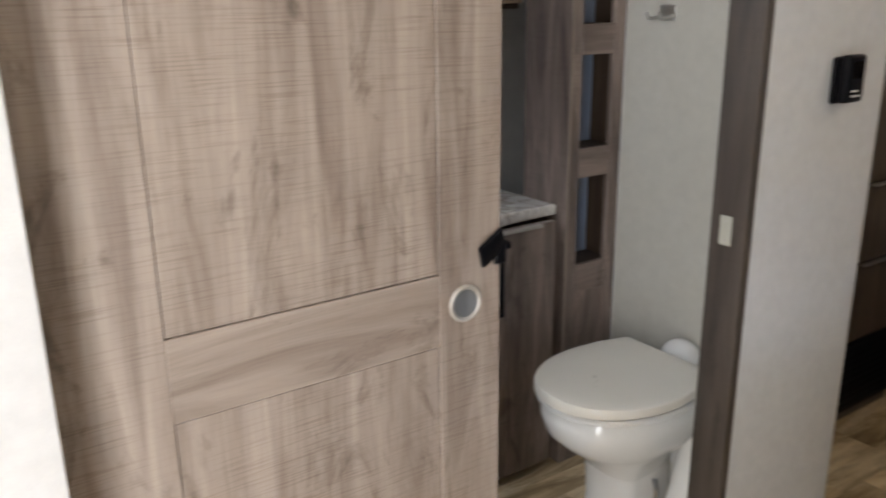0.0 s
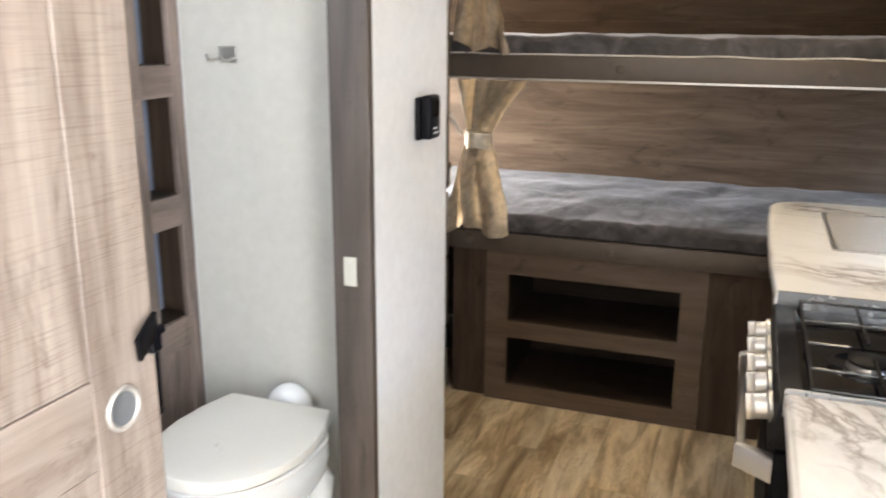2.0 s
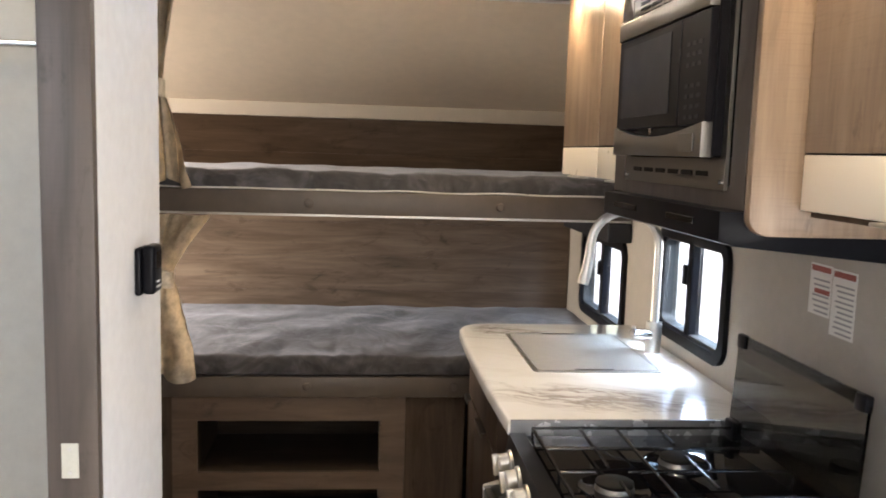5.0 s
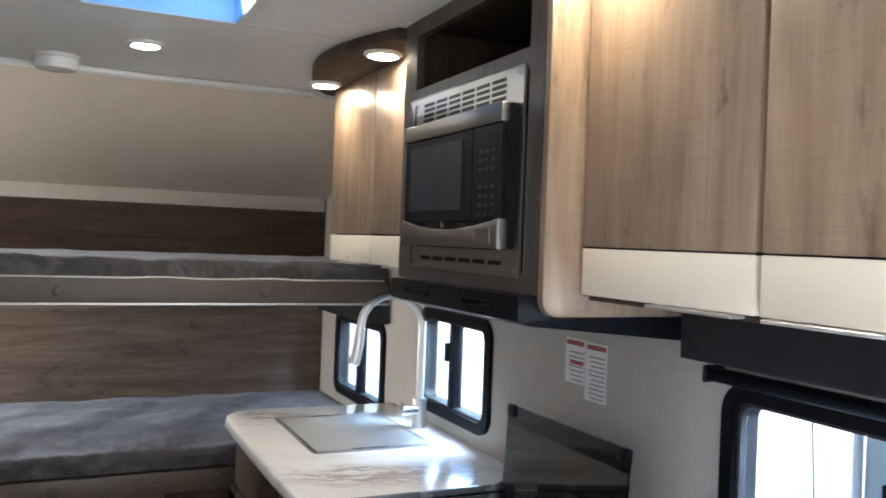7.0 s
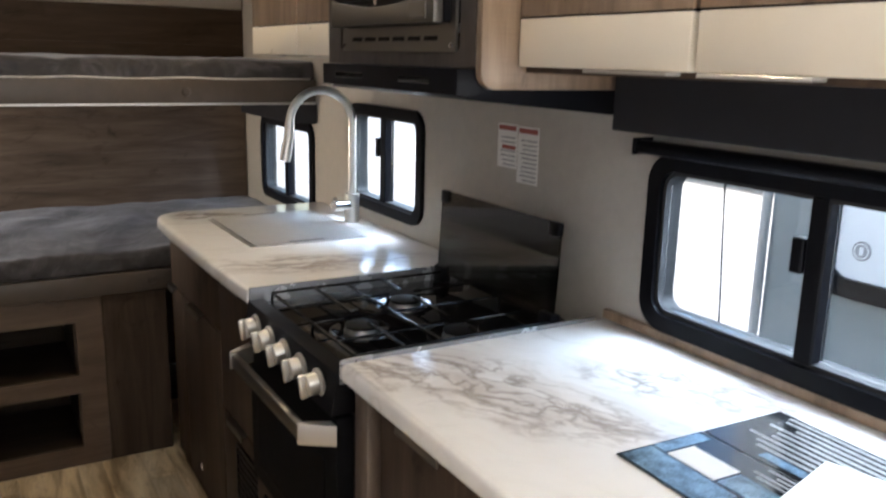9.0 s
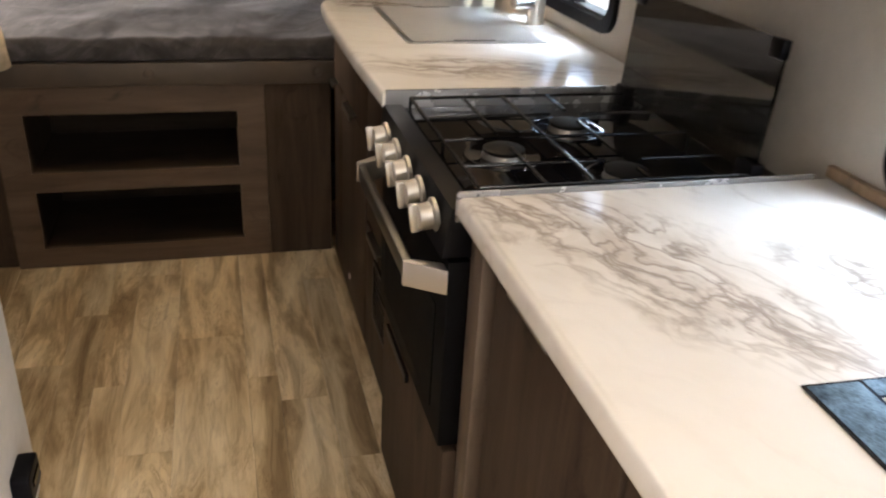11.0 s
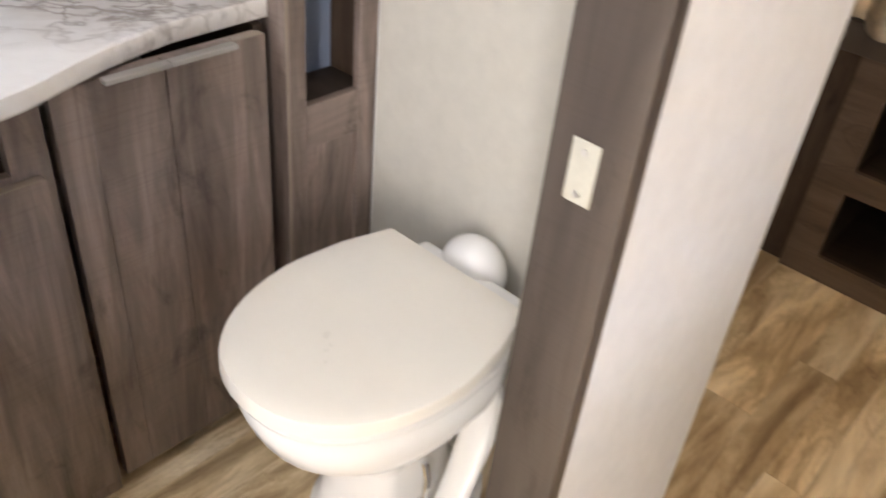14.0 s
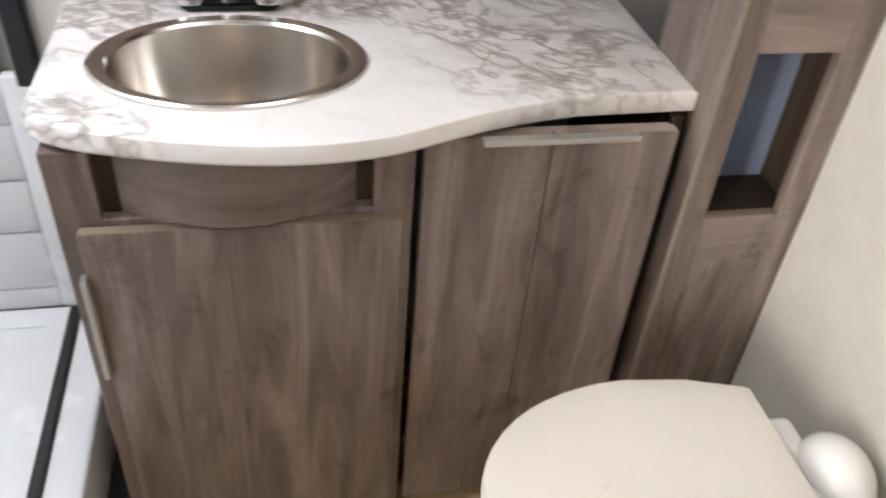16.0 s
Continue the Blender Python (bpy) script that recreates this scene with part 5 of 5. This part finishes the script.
solo("blind_cassette", bx(2.93, 3.6, KY + 0.001, KY + 0.09, 1.19, 1.262, 0.004), DARK_GREY, "charcoal blind cassette under the upper bunk", "blind")


def labels():
    for x0, x1, z0, z1, n in ((1.640, 1.722, 1.180, 1.288, 7), (1.552, 1.636, 1.150, 1.286, 10)):
        t = thing("warning_label", ((x0 + x1) / 2, KY, z0), "white printed warning label with red heading on the wall", "label", "warning labels")
        part("sheet", bx(x0, x1, KY + 0.0005, KY + 0.0015, z0, z1, 0), PAPER, t)
        part("heading", bx(x0 + 0.004, x1 - 0.004, KY + 0.0016, KY + 0.002, z1 - 0.016, z1 - 0.004, 0), RED_INK, t)
        if n == 7:
            part("heading", bx(x0 + 0.004, x1 - 0.02, KY + 0.0016, KY + 0.002, z1 - 0.062, z1 - 0.052, 0), RED_INK, t)
        step = (z1 - z0 - 0.03) / n
        for i in range(n):
            z = z0 + 0.006 + i * step
            if n == 7 and abs(z - z1 + 0.058) < 0.01:
                continue
            part("text_bar", bx(x0 + 0.006, x1 - 0.008 - 0.018 * random.random(), KY + 0.0016, KY + 0.002, z, z + step * 0.35, 0), INK, t)


labels()


def papers():
    t = thing("brochure", (0.58, -0.12, 0.906), "open black brochure with blue pictures lying on the worktop", "brochure", "brochures")
    m = Matrix.Translation((0.59, -0.122, 0.9055)) @ Euler((0, 0, radians(-2))).to_matrix().to_4x4()
    part("page", moved(bx(-0.182, 0.182, 0.002, 0.166, 0, 0.0022, 0.0005), m), GLOSS_DARK, t, "glossy dark page")
    part("page", moved(bx(-0.182, 0.182, -0.166, -0.002, 0, 0.0022, 0.0005), m), GLOSS_DARK, t, "glossy dark page")
    for a, b, c, d, k in ((0.02, 0.178, 0.105, 0.162, SKY_PRINT), (-0.05, 0.015, 0.11, 0.16, PAPER), (-0.10, 0.06, 0.055, 0.098, SKY_PRINT), (0.065, 0.15, 0.05, 0.10, PAPER), (-0.17, -0.105, 0.04, 0.16, WARM_PRINT), (0.155, 0.179, 0.012, 0.10, SKY_PRINT), (-0.02, 0.09, -0.03, -0.012, SKY_PRINT)):
        part("picture", moved(bx(a, b, c, d, 0.0023, 0.0028, 0), m), k, t)
    for i in range(9):
        y = -0.158 + i * 0.0145
        x = 0.10 + 0.06 * random.random()
        part("text_bar", moved(bx(-0.12 + 0.1 * random.random(), x, y, y + 0.0055, 0.0023, 0.0027, 0), m), COVER, t)
    for i in range(4):
        y = 0.008 + i * 0.010
        part("text_bar", moved(bx(-0.09, 0.03 + 0.04 * random.random(), y, y + 0.0045, 0.0023, 0.0027, 0), m), COVER, t)
    solo("paper_sheet", moved(bx(-0.10, 0.13, -0.10, 0.11, 0, 0.001, 0), Matrix.Translation((0.47, -0.14, 0.9085)) @ Euler((0, 0, radians(14))).to_matrix().to_4x4()), PAPER, "blank white sheet of paper over the brochure", "paper")


papers()


# ---- bunk end ----
def wall_boards():
    """Planking of the bunk wall: level boards, a little proud of one another."""
    z = 0.70
    while z < 1.63:
        h = 0.155
        top = min(z + h, 1.632)
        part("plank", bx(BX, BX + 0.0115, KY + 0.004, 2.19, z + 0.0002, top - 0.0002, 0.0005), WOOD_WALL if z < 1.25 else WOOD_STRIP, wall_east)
        z += h


wall_boards()


def mattress(x0, x1, y0, y1, z0, z1, name_label, seed):
    """A soft slab with rounded, rumpled edges."""
    nx, ny = 26, 380
    bm = bmesh.new()
    rows = []
    prof = []
    r = 0.03
    for k in range(7):
        a = radians(90 * k / 6)
        prof.append((x0 + r - r * math.cos(a), z1 - r + r * math.sin(a)))
    prof = [(x0 + 0.01, z0), (x0, z0 + 0.012)] + prof
    prof += [(x0 + r + (x1 - x0 - r) * (k + 1) / nx, z1) for k in range(nx)]
    for j in range(ny + 1):
        y = y0 + (y1 - y0) * j / ny
        row = []
        for i, (x, z) in enumerate(prof):
            n1 = noise.noise((x * 5, y * 5, seed)) * 0.010 + noise.noise((x * 14, y * 11, seed + 3)) * 0.004
            crease = 0.0035 * noise.noise((y * 5 + z * 9, y * 30 - z * 60, seed + 7)) if i < 12 else 0
            slant = 0.003 * math.sin(y * 120 + z * 85 + 5 * noise.noise((y * 3, z * 8, seed))) * (0.5 + noise.noise((y * 2.3, 4, seed))) if i < 9 else 0.0
            rise = 0.024 * min(1.0, max(0.0, (x - x0 - 0.05) / 0.3)) if seed == 3 else 0.0
            row.append(bm.verts.new((x + (2.2 * crease + slant * (1.0 if seed == 3 else 0.4) if i < 9 else 0), y, z + (n1 if i > 3 else 0) + crease + rise)))
        rows.append(row)
    for a, b in zip(rows, rows[1:]):
        for i in range(len(a) - 1):
            bm.faces.new((a[i], a[i + 1], b[i + 1], b[i]))
    # sides and base
    for row in (rows[0], rows[-1]):
        base = [bm.verts.new((v.co.x, v.co.y, z0)) for v in (row[0], row[-1])]
        bm.faces.new(row + [base[1], base[0]])
    bmesh.ops.recalc_face_normals(bm, faces=bm.faces[:])
    ob = solo("mattress", bm, VELVET, name_label, "mattress", "bunk mattresses")
    part("seam", tube([(x0 - 0.001, y0 + 0.01 + (y1 - y0 - 0.02) * k / 60, z0 + 0.008) for k in range(61)], 0.003, 6), VELVET, ob, "piped lower seam")
    return ob


mattress(2.957, BX - 0.003, KY + 0.005, 2.18, 0.69, 0.760, "grey crushed-velvet mattress on the lower bunk", 3)
mattress(2.957, BX - 0.003, KY + 0.005, 2.18, 1.345, 1.419, "grey crushed-velvet mattress on the upper bunk", 8)


def bunk(z0, z1, label, ys, edge):
    t = thing("bunk_board", (3.3, 0.6, z0), label, "bunk", "bunks")
    # deck coloured as dark as the shade under the bunk
    part("deck", bx(2.965, BX - 0.001, KY + 0.004, 2.19, z0 + 0.01, z1 - 0.012, 0.002), WOOD_INSIDE_SHADE, t)
    part("fascia", bx(2.935, 2.962, KY + 0.004, 2.19, z0, z1, 0.004, 2), FASCIA, t, "padded taupe fascia with buttons")
    for y in ys:
        part("button", moved(lathe([(0.0, 0.0), (0.015, 0.0), (0.016, 0.003), (0.012, 0.007), (0.005, 0.008), (0.0, 0.0085)], 20), Matrix.Translation((2.935, y, z0 + 0.04)) @ Euler((0, radians(-90), 0)).to_matrix().to_4x4()), FASCIA, t)
    if edge:
        part("edge_strip", bx(2.931, 2.937, KY + 0.006, 2.185, z0 - 0.006, z0 + 0.002, 0.001), ALU, t, "thin pale metal edge strip")


bunk(0.618, 0.69, "lower bunk board with padded taupe fascia", (0.763, 0.24, 1.30), False)
bunk(1.268, 1.35, "upper bunk board with padded taupe fascia", (0.764, 0.095, 1.43), True)
_cord = thing("piping_cord", (2.94, 0.6, 1.352), "pale wavy piping cord along the upper mattress", "cord")
part("cord", tube([(2.9535 + 0.002 * math.sin(k * 0.9), KY + 0.02 + 2.1 * k / 90, 1.3535 + 0.004 * noise.noise((k * 0.13, 2, 5))) for k in range(91)], 0.0032, 6), TRIM, _cord)


def bunk_base():
    t = thing("storage_cabinet", (3.0, 0.7, 0), "brown wood-grain bunk base with two open storage bays", "cabinet")
    x = 2.95
    us = [0.412, 0.50, 1.147, 1.235]
    vs = [0.0, 0.07, 0.27, 0.335, 0.527, 0.617]
    part("front_frame", slab(us, vs, [(0.50, 1.147, 0.07, 0.27), (0.50, 1.147, 0.335, 0.527)], x, x + 0.018, "x"), WOOD_BUNK, t)
    part("end_panel", bx(x + 0.001, x + 0.018, 0.195, 0.4105, 0.0, 0.617, 0.0015), WOOD_DARK, t, "brown upright end panel")
    part("side_panel", bx(x + 0.02, x + 0.034, 1.236, 1.378, 0.0, 0.617, 0.001), WOOD_DARK, t)
    # bay insides hold their shade as near-black colour
    part("bay_back", bx(x + 0.42, x + 0.43, 0.40, 1.24, 0.0, 0.61, 0), WOOD_INSIDE_SHADE, t)
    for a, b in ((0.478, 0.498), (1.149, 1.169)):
        part("bay_side", bx(x + 0.019, x + 0.419, a, b, 0.0, 0.61, 0), WOOD_INSIDE_SHADE, t)
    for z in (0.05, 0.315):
        part("shelf", bx(x + 0.019, x + 0.419, 0.499, 1.148, z, z + 0.018, 0), WOOD_INSIDE_SHADE, t)
    part("centre_post", bx(x + 0.024, x + 0.03, 0.50, 0.505, 0.07, 0.527, 0), WOOD_BUNK, t)


bunk_base()


def wardrobe():
    t = thing("wardrobe", (2.42, 1.7, 0), "dark brown wardrobe with two drawers and a black grille", "wardrobe")
    x0, x1, y = 1.915, 2.93, 1.40
    part("body", bx(x0, x1, y, 2.19, 0, CEIL - 0.002, 0.002), WOOD_ROBE, t)
    part("door", bx(x0 + 0.01, x1 - 0.012, y - 0.019, y - 0.001, 0.852, CEIL - 0.02, 0.002, 2), WOOD_ROBE, t)
    for a, b in ((0.588, 0.842), (0.31, 0.578)):
        d = part("drawer_front", bx(x0 + 0.01, x1 - 0.012, y - 0.019, y - 0.001, a, b, 0.002, 2), WOOD_ROBE, t)
        part("handle", bx(2.60, 2.78, y - 0.034, y - 0.017, b - 0.004, b + 0.002, 0.001), ALU, d)
    g = part("grille", bx(x0 + 0.35, x1 - 0.01, y - 0.014, y - 0.001, 0.04, 0.295, 0.003), BLACK, t, "black heater grille")
    for i in range(9):
        part("slat", bx(x0 + 0.37, x1 - 0.03, y - 0.02, y - 0.0145, 0.06 + i * 0.025, 0.072 + i * 0.025, 0.001), BLACK, g)
    part("latch", rod((2.55, y - 0.02, 0.075), (2.55, y - 0.026, 0.075), 0.008, 12), CHROME, g)


wardrobe()


def curtain(z_top, z_tie, z_bot, top, tie, bot, flare, label, seed):
    """A gathered curtain, tied in at z_tie; top, tie, bot: (y0, y1)."""
    t = thing("curtain", (2.9, 1.28, z_bot), label, "curtain", "bunk curtains")
    n, m = 72, 40

    def span(z):
        if z >= z_tie:
            s = (z - z_tie) / (z_top - z_tie)
            a, b, e = tie, top, s ** 1.25
        else:
            s = (z_tie - z) / (z_tie - z_bot)
            a, b, e = tie, bot, s ** 0.7
        return a[0] + (b[0] - a[0]) * e, a[1] + (b[1] - a[1]) * e, e

    bm = bmesh.new()
    rows = []
    for j in range(m + 1):
        z = z_bot + (z_top - z_bot) * j / m
        y0, y1, e = span(z)
        row = []
        for i in range(n + 1):
            u = i / n
            ph = u * 2.9 * 2 * math.pi + 1.6 * math.sin(4 * u + seed) + 0.9 * math.sin(z * 9 + seed) + 1.5 * noise.noise((u * 3, z * 5, seed))
            amp = (0.012 + 0.036 * e) * (0.75 + 0.35 * math.sin(7 * u + seed))
            x = 2.905 + amp * math.sin(ph) + 0.012 * math.sin(5 * u + z * 6 + seed)
            x += 0.016 * noise.noise((u * 7 + z * 9, z * 15, seed + 4))
            dz = 0.016 * math.sin(ph * 0.5 + seed) * (1 - j / m) + 0.02 * (u - 0.5) * (1 - j / m) * flare
            row.append(bm.verts.new((x, y0 + (y1 - y0) * u + 0.004 * math.cos(ph), z + dz)))
        rows.append(row)
    for a, b in zip(rows, rows[1:]):
        for i in range(n):
            bm.faces.new((a[i], a[i + 1], b[i + 1], b[i]))
    bmesh.ops.solidify(bm, geom=bm.faces[:], thickness=0.0025)
    part("cloth", bm, CURTAIN, t)
    c = (tie[0] + tie[1]) / 2
    h = (tie[1] - tie[0]) / 2 + 0.008
    band = []
    for z in (-0.03, -0.028, 0.0, 0.028, 0.03):
        k = 0.9 if abs(z) > 0.029 else 1.0
        band.append([(2.905 + 0.036 * k * math.cos(a) + 0.004 * math.sin(4 * a), c + h * k * math.sin(a), z_tie + z + 0.006 * math.sin(a)) for a in [2 * math.pi * q / 32 for q in range(32)]])
    part("tie_band", loft(band), CURTAIN, t, "cloth tie band")


curtain(1.262, 1.045, 0.70, (1.095, 1.345), (1.222, 1.305), (1.148, 1.385), 1.0, "champagne satin curtain tied back at the lower bunk", 2)
curtain(1.965, 1.685, 1.372, (1.20, 1.33), (1.245, 1.322), (1.158, 1.355), 1.0, "champagne satin curtain tied back at the upper bunk", 5)
_hook = thing("tieback_hook", (2.9, 1.37, 0.95), "pale tieback cord with a metal hook", "hook")
part("cord", tube([(2.915, 1.378, 1.13), (2.905, 1.355, 1.10), (2.90, 1.325, 1.06)], 0.005, 8), TRIM, _hook)
part("hook", tube([(2.92, 1.379, 0.95), (2.90, 1.372, 0.93), (2.90, 1.372, 0.88), (2.91, 1.379, 0.86)], 0.005, 8), CHROME, _hook)


def remote():
    t = thing("wall_control", (1.66, 1.0, 1.25), "black wall control in a holder on the partition", "control")
    part("holder", bx(1.642, 1.708, 0.990, 1.0028, 1.207, 1.300, 0.006, 2), BLACK, t)
    part("unit", bx(1.644, 1.706, 0.965, 0.9895, 1.210, 1.304, 0.008, 3), BLACK, t)
    for z, w in ((1.232, 0.02), (1.222, 0.03)):
        part("print", bx(1.660, 1.660 + w, 0.9638, 0.9647, z, z + 0.004, 0), PAPER, t)
    part("screen", bx(1.656, 1.694, 0.9638, 0.9647, 1.258, 1.292, 0), BLACK_GLOSS, t)


remote()


def outlet():
    t = thing("wall_stop", (1.7, 0.99, 0.16), "small black plastic box low on the partition", "fitting")
    part("box", prism(rrect(1.650, 1.744, 0.118, 0.188, 0.014), 0.966, 1.0028, "y", 0.006, 3), BLACK, t)
    part("bar", bx(1.668, 1.726, 0.962, 0.9655, 0.15, 0.168, 0.002), BLACK_GLOSS, t)


outlet()

# ---- outside ----
solo("ground", bx(-60, 60, -80, KY - 0.6, -1.0, -0.9, 0), GRAVEL, "pale gravel ground outside", "ground", kind="structure")


def trailer():
    t = thing("travel_trailer", (0.0, -2.2, -0.9), "white parked travel trailer close by with a round-cornered window", "trailer", "parked trailers")
    # body takes the greyed gelcoat, so its shade is painted
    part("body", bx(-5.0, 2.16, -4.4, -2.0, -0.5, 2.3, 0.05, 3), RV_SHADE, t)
    part("corner_post", rod((2.165, -2.0, -0.5), (2.165, -2.0, 2.25), 0.02, 12), COVER, t)
    for a, b in ((0.9, 1.84), (-2.4, -1.2)):
        w = part("window", prism(rrect(a, b, 0.69, 1.02, 0.07), -2.0, -1.99, "y"), RV_WHITE, t, "white blind behind the pane")
        part("frame", ring(rrect(a - 0.07, b + 0.07, 0.62, 1.09, 0.11), rrect(a, b, 0.69, 1.02, 0.07), -2.0, -1.97, "y"), BLACK, w)
    emblem = part("badge", rod((1.73, -1.99, 0.80), (1.73, -1.985, 0.80), 0.036, 28), INK, t, "round dark grey emblem with a pale ring")
    part("ring", moved(lathe([(0.029, 0.0), (0.029, 0.002), (0.025, 0.002), (0.025, 0.0)], 28), Matrix.Translation((1.73, -1.9845, 0.80)) @ Euler((radians(-90), 0, 0)).to_matrix().to_4x4()), RV_WHITE, emblem)
    part("bar", bx(1.722, 1.738, -1.985, -1.983, 0.785, 0.815, 0.001), RV_WHITE, emblem)
    part("wheel", rod((-1.2, -2.02, -0.58), (-1.2, -2.25, -0.58), 0.33, 28), RUBBER, t)
    w = thing("power_cable", (2.3, -1.95, 1.2), "thin dark cable hanging beside the parked trailer", "cable")
    part("cable", tube([(2.32 + 0.03 * math.sin(k * 0.35), -1.95, 1.9 - 0.14 * k) for k in range(18)], 0.004, 8), RUBBER, w)
    f = thing("travel_trailer", (8.0, -11.0, -0.9), "white travel trailer parked farther off in the sun", "trailer", "parked trailers")
    part("body", bx(1.0, 22.0, -13.4, -11.0, -0.4, 2.6, 0.08, 3), RV_WHITE, f)
    for x in (6.0, 11.5, 17.0):
        part("window", prism(rrect(x, x + 1.4, 0.9, 1.6, 0.1), -11.0, -10.98, "y"), BLACK_GLOSS, f)
    part("stripe", bx(1.1, 21.9, -11.0, -10.99, 0.2, 0.36, 0), COVER, f)


trailer()

# ---- floor planks, last ----
PL = 0.92
STRIPS = (0.093, 0.127, 0.081, 0.19, 0.13, 0.08)
END_JOINTS = {0: 1.815, 2: 2.19, 3: 2.42, 4: 1.92, 5: 2.217}
_shared = {}


def plank_mesh(length, width):
    key = (round(length, 3), round(width, 3))
    if key not in _shared:
        _shared[key] = mesh_of("plank", bx(0, length, 0, width, -0.0055, 0.0, 0.0004), PLANK)
    return _shared[key]


def lay_planks():
    rnd = random.Random(11)
    base = bpy.data.objects["floor"]
    i, y = -6, 0.229 - sum(STRIPS)
    while y < 2.19:
        w = STRIPS[i % 6]
        lo, hi = max(y, KY + 0.001), min(y + w, 2.199)
        joint = END_JOINTS.get(i, 1.6 + PL * rnd.random())
        x = joint - PL * 5
        while x < 3.35 and hi - lo > 0.01:
            a, b = max(x, -1.598), min(x + PL, 3.40)
            if b - a > 0.02:
                ob = new("plank", plank_mesh(b - a - 0.0007, hi - lo - 0.0007))
                ob.location = (a, lo, 0)
                ob.parent = base
            x += PL
        y += w
        i += 1


lay_planks()
